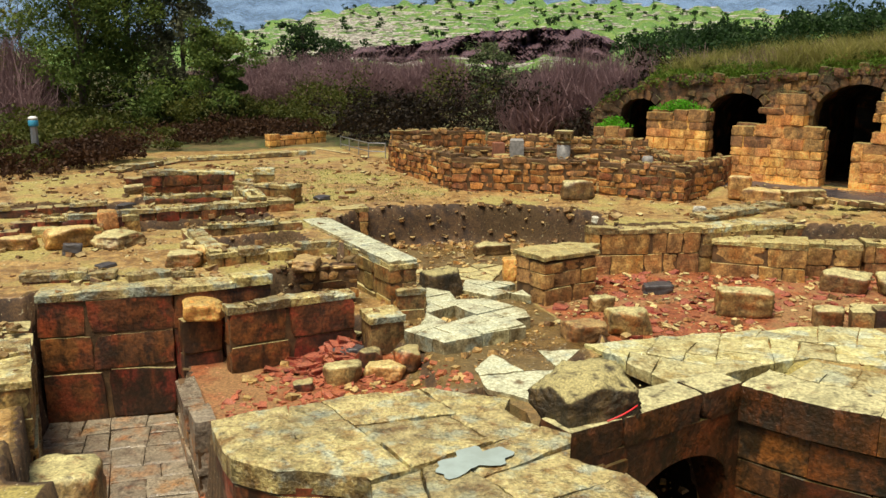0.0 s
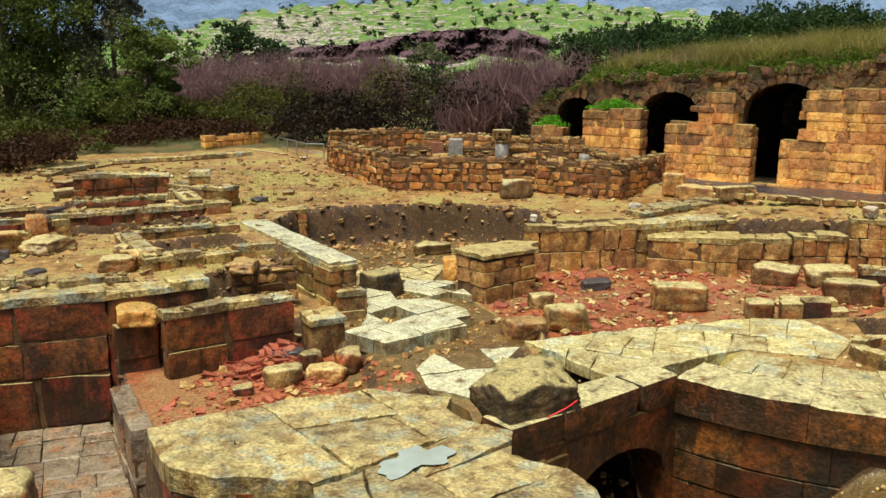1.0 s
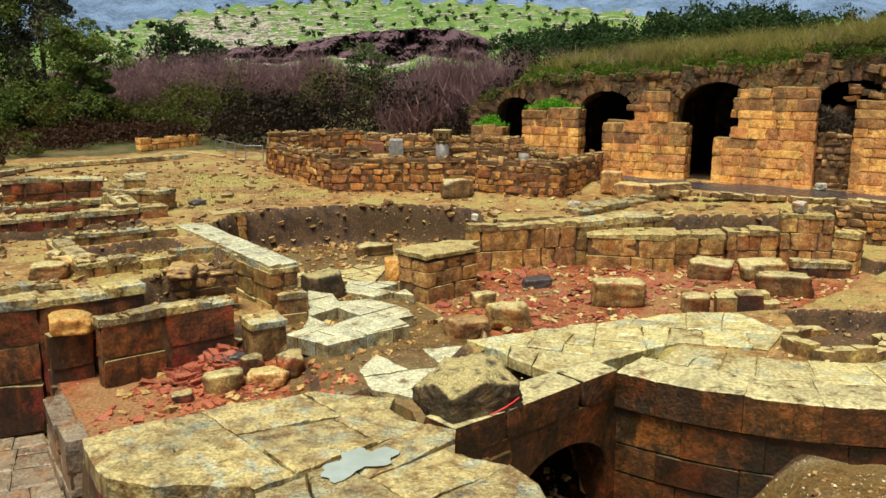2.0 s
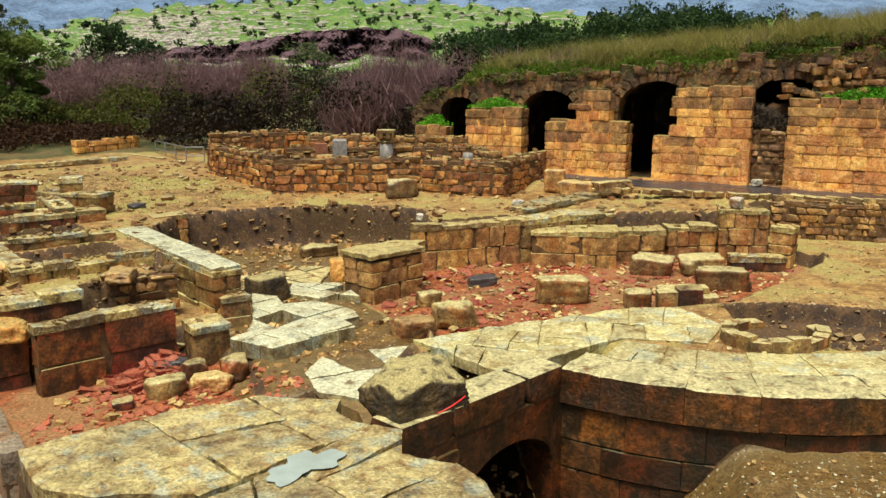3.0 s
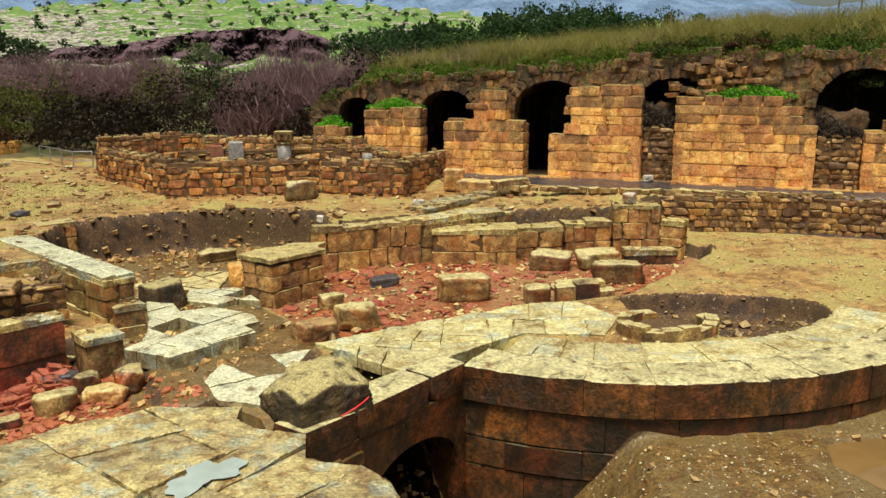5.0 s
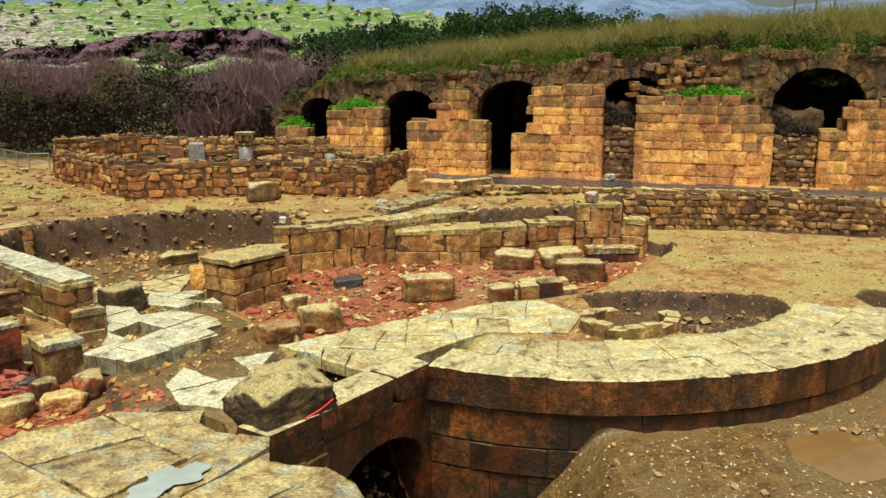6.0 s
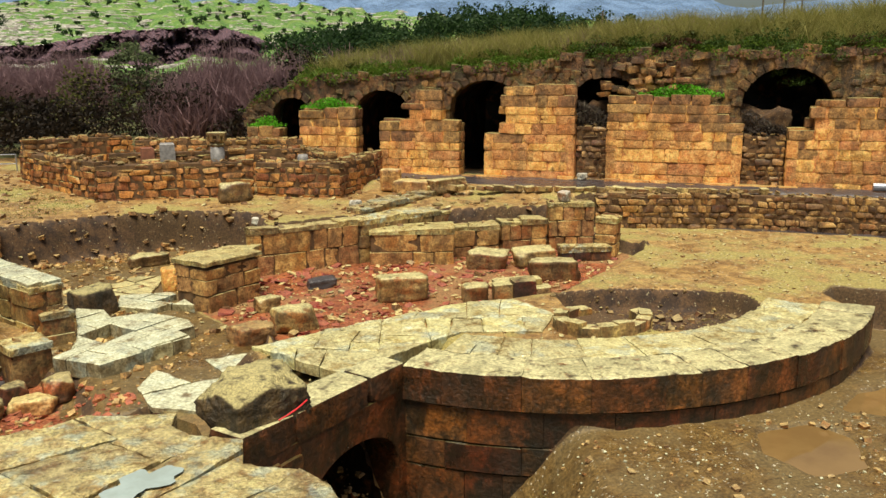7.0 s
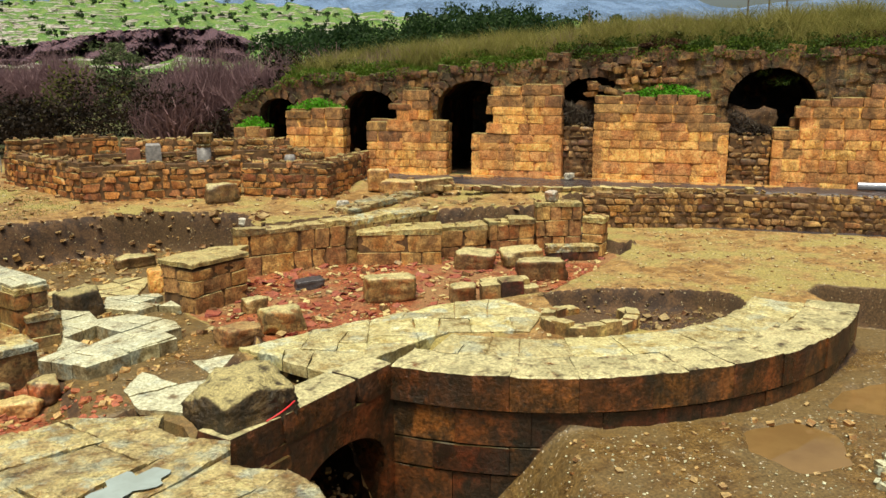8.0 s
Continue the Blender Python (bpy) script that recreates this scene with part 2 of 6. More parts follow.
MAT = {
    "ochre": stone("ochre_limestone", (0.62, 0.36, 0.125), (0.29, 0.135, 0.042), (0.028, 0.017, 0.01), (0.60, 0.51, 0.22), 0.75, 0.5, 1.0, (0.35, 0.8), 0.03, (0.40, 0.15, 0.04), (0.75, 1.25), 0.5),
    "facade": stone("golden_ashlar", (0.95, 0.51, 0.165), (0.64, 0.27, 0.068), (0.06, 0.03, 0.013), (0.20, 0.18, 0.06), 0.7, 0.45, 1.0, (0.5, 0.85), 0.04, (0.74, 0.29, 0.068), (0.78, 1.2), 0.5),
    # wet stone, darkened further to hold the overcast shade of wall faces
    "dark": stone("wet_shaded_limestone", (0.24, 0.078, 0.026), (0.075, 0.029, 0.013), (0.014, 0.012, 0.008), (0.44, 0.39, 0.18), 0.75, 0.8, 0.8, (0.3, 0.7), 0.03, (0.33, 0.062, 0.026), (0.75, 1.25)),
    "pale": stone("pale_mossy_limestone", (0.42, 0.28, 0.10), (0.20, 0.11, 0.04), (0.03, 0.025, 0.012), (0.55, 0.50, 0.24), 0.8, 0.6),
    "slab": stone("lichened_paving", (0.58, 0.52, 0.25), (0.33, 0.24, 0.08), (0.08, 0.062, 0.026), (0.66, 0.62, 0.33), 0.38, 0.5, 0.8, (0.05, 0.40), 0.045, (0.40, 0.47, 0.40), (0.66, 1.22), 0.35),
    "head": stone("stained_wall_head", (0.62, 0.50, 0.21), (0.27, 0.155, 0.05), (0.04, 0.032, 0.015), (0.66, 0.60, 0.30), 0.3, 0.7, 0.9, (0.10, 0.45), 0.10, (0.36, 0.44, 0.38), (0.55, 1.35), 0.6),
    # top slabs: mossy, and brightened with painted sky light
    "pale_top": stone("mossy_toplit_stone", (0.50, 0.38, 0.145), (0.26, 0.155, 0.05), (0.04, 0.03, 0.013), (0.56, 0.48, 0.21), 0.6, 0.55, 1.1, (0.2, 0.6), 0.06, (0.42, 0.38, 0.17), (0.65, 1.2), 0.5),
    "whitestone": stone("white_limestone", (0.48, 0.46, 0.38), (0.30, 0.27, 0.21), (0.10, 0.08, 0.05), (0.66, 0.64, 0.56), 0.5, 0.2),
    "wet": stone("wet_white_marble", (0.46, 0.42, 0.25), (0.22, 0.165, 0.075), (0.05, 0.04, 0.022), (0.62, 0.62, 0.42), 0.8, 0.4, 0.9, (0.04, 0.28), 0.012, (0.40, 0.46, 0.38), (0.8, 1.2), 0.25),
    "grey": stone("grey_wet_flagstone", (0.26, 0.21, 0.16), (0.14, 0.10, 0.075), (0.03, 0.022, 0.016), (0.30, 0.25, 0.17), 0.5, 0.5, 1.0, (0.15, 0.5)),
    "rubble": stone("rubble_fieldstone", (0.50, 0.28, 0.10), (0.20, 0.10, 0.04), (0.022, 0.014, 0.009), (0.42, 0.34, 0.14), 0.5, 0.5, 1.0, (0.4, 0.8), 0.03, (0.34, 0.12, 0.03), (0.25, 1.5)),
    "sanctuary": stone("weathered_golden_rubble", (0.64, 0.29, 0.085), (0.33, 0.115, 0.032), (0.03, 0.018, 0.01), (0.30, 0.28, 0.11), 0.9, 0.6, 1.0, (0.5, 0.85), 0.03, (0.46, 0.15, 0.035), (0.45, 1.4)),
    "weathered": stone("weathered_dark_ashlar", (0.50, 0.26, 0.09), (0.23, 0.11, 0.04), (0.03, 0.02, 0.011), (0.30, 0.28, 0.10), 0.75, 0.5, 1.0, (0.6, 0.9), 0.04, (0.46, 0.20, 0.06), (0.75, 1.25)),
    # wet mossy courses, with the shade of the sunken faces painted into the colour
    "deep": stone("wet_mossy_shaded_masonry", (0.125, 0.047, 0.016), (0.038, 0.018, 0.009), (0.010, 0.011, 0.006), (0.07, 0.065, 0.02), 0.7, 0.8, 0.8, (0.25, 0.6), 0.04, (0.19, 0.055, 0.015), (0.6, 1.5)),
    # mossy rim: shaded sides and bright top painted into one stone
    "slab_edge": stone("mossy_shaded_rim_stone", (0.135, 0.05, 0.016), (0.045, 0.022, 0.010), (0.014, 0.014, 0.007), (0.58, 0.53, 0.28), 0.95, 0.75, 0.9, (0.2, 0.6), 0.05, (0.24, 0.075, 0.022), (0.7, 1.25), 0.4),
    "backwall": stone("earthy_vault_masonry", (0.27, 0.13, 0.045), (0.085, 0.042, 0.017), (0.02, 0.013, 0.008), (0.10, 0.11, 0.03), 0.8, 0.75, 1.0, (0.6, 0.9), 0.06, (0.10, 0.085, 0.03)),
    # the boulder's bright top and dark sides are overcast shading put into colour
    "boulder": stone("weathered_toplit_boulder", (0.15, 0.095, 0.036), (0.05, 0.032, 0.015), (0.02, 0.017, 0.009), (0.56, 0.48, 0.21), 0.85, 0.75, 1.4, (0.4, 0.8), 0.09, (0.17, 0.11, 0.04), (0.9, 1.1), 0.5),
    "granite": plain("grey_granite", (0.30, 0.28, 0.26), (0.17, 0.16, 0.15), 6.0, 0.55),
    "redstone": plain("red_sandstone", (0.34, 0.13, 0.07), (0.20, 0.08, 0.045), 5.0, 0.7),
    "slate": plain("dark_basalt", (0.085, 0.075, 0.075), (0.045, 0.04, 0.042), 6.0, 0.4, 0.0, 0.02),
    "steel": plain("galvanised_steel", (0.42, 0.43, 0.46), (0.32, 0.33, 0.36), 5.0, 0.35, 0.7),
    "paint": plain("red_paint", (0.75, 0.02, 0.03), (0.6, 0.015, 0.02), 20.0, 0.4),
    # pale colour stands for the sky's reflection in the puddle
    "sky_tinted": plain("sky_tinted_water", (0.36, 0.43, 0.41), (0.29, 0.34, 0.31), 1.0, 0.03, 0.0, 0.0),
    "water": plain("muddy_water", (0.22, 0.135, 0.05), (0.17, 0.10, 0.036), 0.6, 0.03, 0.0, 0.0),
    "hill": earth("hill_grass", (0.095, 0.22, 0.022), (0.05, 0.11, 0.016), (0.14, 0.225, 0.038), (0.46, 0.44, 0.36), 0.16, (0.8, 0.95), 0.3, 0.61),
    "hillrock": earth("hill_limestone", (0.52, 0.50, 0.44), (0.20, 0.15, 0.14), (0.40, 0.37, 0.32), (0.66, 0.64, 0.58), 0.3, (0.8, 0.95), 0.1),
    "cliff": earth("purple_cliff", (0.17, 0.095, 0.12), (0.055, 0.03, 0.042), (0.10, 0.055, 0.07), (0.32, 0.12, 0.05), 0.3, (0.8, 0.95), 0.5, 0.64),
    # distance haze painted into the mountains as blue base colour
    "far": earth("haze_tinted_mountain", (0.115, 0.195, 0.34), (0.055, 0.095, 0.17), (0.145, 0.23, 0.38), (0.06, 0.10, 0.125), 0.035, (0.9, 1.0), 2.0, 0.57),
    "bark": plain("grey_bark", (0.16, 0.12, 0.09), (0.07, 0.05, 0.04), 6.0, 0.85, 0.0, 0.02),
    "blue": plain("blue_plastic", (0.06, 0.36, 0.55), (0.05, 0.30, 0.48), 4.0, 0.4),
    "white": plain("white_plastic", (0.8, 0.8, 0.78), (0.7, 0.7, 0.68), 4.0, 0.4),
    "euca": leafy("eucalyptus_leaf", (0.085, 0.145, 0.035), (0.19, 0.235, 0.05)),
    "euca_grey": leafy("grey_leaf", (0.10, 0.11, 0.06), (0.19, 0.19, 0.11)),
    "yellow": leafy("yellow_leaf", (0.16, 0.18, 0.03), (0.30, 0.28, 0.06)),
    "oak": leafy("dark_evergreen_leaf", (0.022, 0.05, 0.018), (0.05, 0.09, 0.025)),
    "conifer": leafy("feathery_leaf", (0.10, 0.14, 0.06), (0.16, 0.18, 0.08)),
    "olive": leafy("bramble_leaf", (0.062, 0.082, 0.014), (0.12, 0.112, 0.024)),
    "rust": leafy("dead_bramble", (0.046, 0.021, 0.013), (0.085, 0.042, 0.018)),
    "bramble": leafy("dark_bramble", (0.016, 0.012, 0.009), (0.042, 0.027, 0.014)),
    "twig": leafy("bare_twig", (0.20, 0.118, 0.125), (0.33, 0.21, 0.21)),
    "fill": leafy("grey_undergrowth", (0.07, 0.05, 0.045), (0.12, 0.10, 0.07)),
    "straw": leafy("dry_grass", (0.21, 0.215, 0.05), (0.40, 0.34, 0.11)),
    "grass": leafy("green_grass", (0.07, 0.15, 0.012), (0.15, 0.20, 0.025)),
    "herb": leafy("dark_green_herb", (0.035, 0.075, 0.012), (0.085, 0.125, 0.022)),
    "weed": leafy("bright_weed", (0.085, 0.35, 0.015), (0.17, 0.47, 0.03)),
    "mortar": plain("joint_earth", (0.16, 0.085, 0.034), (0.07, 0.038, 0.016), 4.0, 0.9, 0.0, 0.02),
    # stone kept near black: the shade inside the vaults, painted into its colour
    "vault": stone("shade_black_vault_stone", (0.03, 0.018, 0.010), (0.012, 0.008, 0.005), (0.008, 0.006, 0.004), (0.10, 0.08, 0.04), 0.3, 0.7),
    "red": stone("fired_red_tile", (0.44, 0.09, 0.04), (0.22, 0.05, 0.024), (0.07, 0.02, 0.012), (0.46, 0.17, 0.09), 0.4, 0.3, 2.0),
    "bank": earth("stony_earth_bank", (0.12, 0.062, 0.024), (0.05, 0.026, 0.012), (0.09, 0.05, 0.02), (0.42, 0.34, 0.2), 1.2, (0.85, 0.97), 0.06),
    "topsoil": earth("mossy_earth", (0.25, 0.155, 0.055), (0.12, 0.075, 0.027), (0.18, 0.13, 0.045), (0.4, 0.34, 0.2), 2.0),
}


# the kinds of earth: three tones, the colour of their specks, roughness low and high
EARTHS = {
    "dirt": ((0.38, 0.235, 0.082), (0.19, 0.105, 0.037), (0.29, 0.235, 0.072), (0.62, 0.56, 0.40), 0.40, 0.90),
    "mud": ((0.185, 0.115, 0.039), (0.10, 0.059, 0.021), (0.135, 0.09, 0.032), (0.50, 0.44, 0.32), 0.12, 0.60),
    "redearth": ((0.36, 0.115, 0.048), (0.18, 0.058, 0.026), (0.25, 0.13, 0.05), (0.54, 0.21, 0.12), 0.20, 0.75),
    "bank": ((0.10, 0.052, 0.021), (0.036, 0.019, 0.010), (0.07, 0.04, 0.016), (0.36, 0.29, 0.17), 0.80, 0.97),
    "turf": ((0.06, 0.075, 0.015), (0.045, 0.04, 0.013), (0.11, 0.08, 0.028), (0.10, 0.20, 0.02), 0.60, 0.95),
    "asphalt": ((0.06, 0.05, 0.052), (0.04, 0.033, 0.036), (0.075, 0.058, 0.055), (0.12, 0.10, 0.09), 0.20, 0.50),
}


def ground_earth():
    """All the kinds of earth on one sheet; each takes over where its share says so, with a ragged border."""
    m, nt, sh, geo = blank("site_earth")
    pos = geo.outputs["Position"]
    big, mid, fine = noise_tex(nt, 0.35, 5, 0.65, pos), noise_tex(nt, 2.4, 7, 0.7, pos), noise_tex(nt, 16, 5, 0.7, pos)
    fray = noise_tex(nt, 4.0, 5, 0.7, pos)
    shares = []
    for key in list(EARTHS)[1:]:
        at = nt.nodes.new("ShaderNodeAttribute")
        at.attribute_name = key
        both = nt.nodes.new("ShaderNodeMath")
        both.operation = "MULTIPLY_ADD"
        both.inputs[1].default_value = 0.55
        nt.links.new(fray, both.inputs[0])
        nt.links.new(at.outputs["Fac"], both.inputs[2])
        shares.append((key, ramp(nt, both.outputs[0], 0.62, 0.92)))

    def slot(k):
        value = EARTHS["dirt"][k]
        col = value if isinstance(value, tuple) else (value, value, value)
        for key, share in shares:
            v = EARTHS[key][k]
            col = mix(nt, "MIX", share, col, v if isinstance(v, tuple) else (v, v, v))
        return col
    col = mix(nt, "MIX", ramp(nt, mid, 0.38, 0.62), slot(0), slot(1))
    col = mix(nt, "MIX", ramp(nt, big, 0.46, 0.60), col, slot(2))
    col = mix(nt, "MIX", ramp(nt, noise_tex(nt, 11, 3, 0.6, pos), 0.65, 0.69), col, slot(3))
    col = mix(nt, "OVERLAY", 0.6, col, ramp(nt, fine, 0.25, 0.75))
    nt.links.new(col, sh.inputs["Base Color"])
    nt.links.new(mix(nt, "MIX", ramp(nt, big, 0.40, 0.60), slot(4), slot(5)), sh.inputs["Roughness"])
    bump(nt, sh, mix(nt, "MIX", 0.5, mid, fine), 0.9, 0.035)
    return m


# ---- building helpers ----
def part(name, bm, material, parent=None, label="", smooth=False):
    me = bpy.data.meshes.new(name)
    bm.to_mesh(me)
    bm.free()
    me.materials.append(material)
    if smooth:
        me.polygons.foreach_set("use_smooth", [True] * len(me.polygons))
    ob = new(name, me)
    if parent is not None:
        ob.parent = parent
        ob.location = -parent.location if parent.type == "EMPTY" else (0, 0, 0)
    return tagged(ob, label)


def raw(name, verts, faces, material, parent=None, label="", smooth=False):
    me = bpy.data.meshes.new(name)
    me.from_pydata(verts, [], faces)
    me.materials.append(material)
    if smooth:
        me.polygons.foreach_set("use_smooth", [True] * len(me.polygons))
    me.update()
    ob = new(name, me)
    if parent is not None:
        ob.parent = parent
        ob.location = -parent.location if parent.type == "EMPTY" else (0, 0, 0)
    return tagged(ob, label)


def thing(name, place, label, category, group="", kind=""):
    ob = new(name)
    ob.empty_display_size = 0.3
    ob.location = place
    return tagged(ob, label, category, group, kind)


def rough_block(name, material, rng, jit, cham, cuts=3):
    """A unit block with worn, chipped edges and an uneven face, shared by many stones."""
    bm = bmesh.new()
    bmesh.ops.create_cube(bm, size=1.0)
    bmesh.ops.subdivide_edges(bm, edges=bm.edges[:], cuts=cuts, use_grid_fill=True)
    off = Vector([rng.uniform(-50, 50) for _ in range(3)])
    corner = {(i, j, k): Vector([rng.uniform(-jit, jit * 0.3) for _ in range(3)]) for i in (-1, 1) for j in (-1, 1) for k in (-1, 1)}
    chips = [(Vector((rng.choice((-0.5, 0.5)), rng.choice((-0.5, 0.5)), rng.uniform(-0.5, 0.5))), rng.uniform(0.1, 0.3), rng.uniform(0.04, 0.14)) for _ in range(2)]
    for v in bm.verts:
        p = v.co.copy()
        rim = [abs(c) > 0.499 for c in p]
        q = p.copy()
        pull = cham * (0, 0, 1.0, 1.9)[sum(rim)] * (0.55 + 0.9 * abs(noise.noise(p * 4 + off)))
        for k in range(3):
            if rim[k]:
                q[k] -= math.copysign(pull, p[k])
                q[k] += math.copysign(jit * 0.45 * (noise.fractal(p * 2.6 + off, 1.0, 2.0, 4) - 0.15), p[k])
        for (i, j, k), move in corner.items():
            share = (0.5 + i * p.x) * (0.5 + j * p.y) * (0.5 + k * p.z)
            q += Vector((i * move.x, j * move.y, k * move.z)) * share
        for c, reach, deep in chips:
            d = (p - c).length
            if d < reach:
                q -= Vector((c.x, c.y, 0)) * 2 * deep * (1 - d / reach)
        v.co = q
    bmesh.ops.recalc_face_normals(bm, faces=bm.faces)
    me = bpy.data.meshes.new(name)
    bm.to_mesh(me)
    bm.free()
    me.materials.append(material)
    me.polygons.foreach_set("use_smooth", [True] * len(me.polygons))
    me.set_sharp_from_angle(angle=radians(38))
    return me


brng = random.Random(11)
BLOCKS = {}
for style in ("ochre", "facade", "dark", "pale", "slab", "wet", "grey", "red", "slab_edge", "backwall", "deep", "weathered"):
    BLOCKS[style] = [rough_block("ashlar_block", MAT[style], brng, 0.06, 0.020) for _ in range(16)]
BLOCKS["rubble"] = [rough_block("field_stone", MAT["rubble"], brng, 0.20, 0.035, 2) for _ in range(16)]
BLOCKS["facade"] = [rough_block("ashlar_block", MAT["facade"], brng, 0.05, 0.020) for _ in range(16)]
BLOCKS["rubble_back"] = [rough_block("field_stone", MAT["backwall"], brng, 0.20, 0.05, 2) for _ in range(12)]
BLOCKS["rubble_mossy"] = [rough_block("cap_stone", MAT["weathered"], brng, 0.18, 0.05, 2) for _ in range(12)]
BLOCKS["rubble_sanctuary"] = [rough_block("infill_stone", MAT["sanctuary"], brng, 0.14, 0.03, 2) for _ in range(16)]


def piece(name, style, parent, centre, size, turn, rng, lean=1.2):
    ob = new(name, rng.choice(BLOCKS[style]))
    ob.parent = parent
    e = Euler((radians(rng.uniform(-lean, lean)), radians(rng.uniform(-lean, lean)), turn + radians(rng.uniform(-lean, lean))))
    ob.matrix_basis = Matrix.LocRotScale(Vector(centre) - (parent.location if parent else Vector()), e, Vector(size))
    return ob


def box_bm(a, b, z0, z1, thick):
    """An upright slab from a to b, thick to the left of that way."""
    a, b = Vector((*a, 0)), Vector((*b, 0))
    d = (b - a).normalized()
    n = Vector((-d.y, d.x, 0)) * thick
    bm = bmesh.new()
    low = [bm.verts.new((p.x, p.y, z0)) for p in (a, b, b + n, a + n)]
    high = [bm.verts.new((p.x, p.y, z1)) for p in (a, b, b + n, a + n)]
    bm.faces.new(low[::-1])
    bm.faces.new(high)
    for i in range(4):
        j = (i + 1) % 4
        bm.faces.new((low[i], low[j], high[j], high[i]))
    return bm


wall_count = [0]
wall_tops = []


def wall(name, a, b, z0, z1, thick, course, blen, style, label, ragged=0.10, gap=0.014, root=None, profile=None, group="", cap="", cap_depth=0.0, top="auto"):
    """A ruined wall of single stones, laid in courses from a to b. profile(s): the height of its top at s metres along.
    top: the stone of the worn flat slabs that cover it."""
    wall_count[0] += 1
    rng = random.Random(wall_count[0] * 7 + 3)
    a2, b2 = Vector(a), Vector(b)
    length = (b2 - a2).length
    d = (b2 - a2) / length
    n = Vector((-d.y, d.x))
    turn = math.atan2(d.y, d.x)
    mid = (a2 + b2) / 2 + n * thick / 2
    if profile is None and style in ("ochre", "dark", "pale", "rubble_sanctuary", "rubble"):
        for _ in range(int(length * 9)):
            q = a2 + d * rng.uniform(0.05, length - 0.05) + n * thick * rng.uniform(0.1, 0.95)
            wall_tops.append((q.x, q.y, z1 - 0.03))
    if top == "auto":
        # paler slabs over darker faces: overcast top light put into the stone colours
        top = {"dark": "head", "ochre": "pale_top", "pale": "head"}.get(style, "") if profile is None and thick >= 0.35 else ""
    if root is None:
        root = thing(name, (mid.x, mid.y, z0), label, "ruined wall", group)
    if top:
        edge = [a2 - n * 0.01, b2 - n * 0.01, b2 + n * (thick + 0.01), a2 + n * (thick + 0.01)]
        flags(edge, max(0.55, thick * 1.15), z1 + 0.02, 0.2, top, root, wall_count[0] * 5 + 1, gap=0.014, turn=turn, jitter=0.5, aspect=1.7, name="top_stone", fine=2, tilt=0.05, keep=lambda c, r: r.random() > 0.1)
        z1, ragged = z1 - 0.13, 0.02
    if profile is None:
        inset = 0.048
        part("wall_core", box_bm(a2 + d * inset + n * inset, b2 - d * inset + n * inset, z0, z1 - 0.10, thick - 2 * inset), MAT["mortar"], root)
    else:
        for k in range(int(length / 0.5)):
            lo, hi = k * 0.5 + (0.06 if k == 0 else 0), min(k * 0.5 + 0.5, length - 0.06)
            tall = min(profile(lo), profile((lo + hi) / 2), profile(hi)) - 0.3
            part("wall_core", box_bm(a2 + d * lo + n * 0.045, a2 + d * hi + n * 0.045, z0, tall, thick - 0.12), MAT["facade"], root)
    rows = max(1, round((z1 - z0) / course))
    cuts = np.cumsum([0.0] + [rng.uniform(0.72, 1.28) for _ in range(rows)])
    levels = z0 + cuts / cuts[-1] * (z1 - z0)
    item = "field_stone" if style.startswith("rubble") else "stone_block"
    for r in range(rows):
        step = float(levels[r + 1] - levels[r])
        last = r == rows - 1
        leaves = ((0, thick),) if thick <= 0.62 else ((0, thick * 0.52), (thick * 0.52, thick * 0.48))
        for k, (off, dep) in enumerate(leaves):
            s = rng.uniform(-0.2, 0.0) * blen * (r % 2)
            while s < length - 0.05:
                w = blen * rng.choice((0.5, 0.7, 0.85, 1.0, 1.2, 1.5, 1.9)) * rng.uniform(0.85, 1.15)
                if length - s - w < blen * 0.4:
                    w = length - s
                lo, hi = max(s, 0), min(s + w, length)
                s += w
                if hi - lo < 0.08 or (k and not (last or profile) and lo > 0.01 and hi < length - 0.01):
                    continue
                top = float(levels[r + 1])
                if profile is not None and min(profile(lo + 0.3 * (hi - lo)), profile(hi - 0.3 * (hi - lo))) < top - step * 0.55:
                    continue
                h = step
                if last or (profile is not None and profile((lo + hi) / 2) < top + step * 0.5):
                    h = step * (1 + rng.uniform(-1.3, 0.4) * ragged / step)
                c = a2 + d * (lo + hi) / 2 + n * (off + dep / 2 + (rng.uniform(-0.035, 0.03) if style != "facade" else rng.choice((-0.025, -0.012, 0.0, 0.0, 0.012))))
                crest = profile((lo + hi) / 2) if profile is not None else z1
                kind = cap if cap and top > crest - cap_depth * rng.uniform(0.5, 1.3) else style
                piece(item, kind, root, (c.x, c.y, float(levels[r]) + h / 2), (hi - lo - gap, dep + 0.02, h - gap * 0.7), turn, rng, (0.5 if style == "facade" else 1.2) if item == "stone_block" else 4)
    return root


def clip(poly, p, n):
    """The part of a polygon on the side of p that n points away from."""
    out = []
    for i, a in enumerate(poly):
        b = poly[(i + 1) % len(poly)]
        da, db = (a - p).dot(n), (b - p).dot(n)
        if da <= 0:
            out.append(a)
        if da * db < 0:
            out.append(a + (b - a) * (da / (da - db)))
    return out


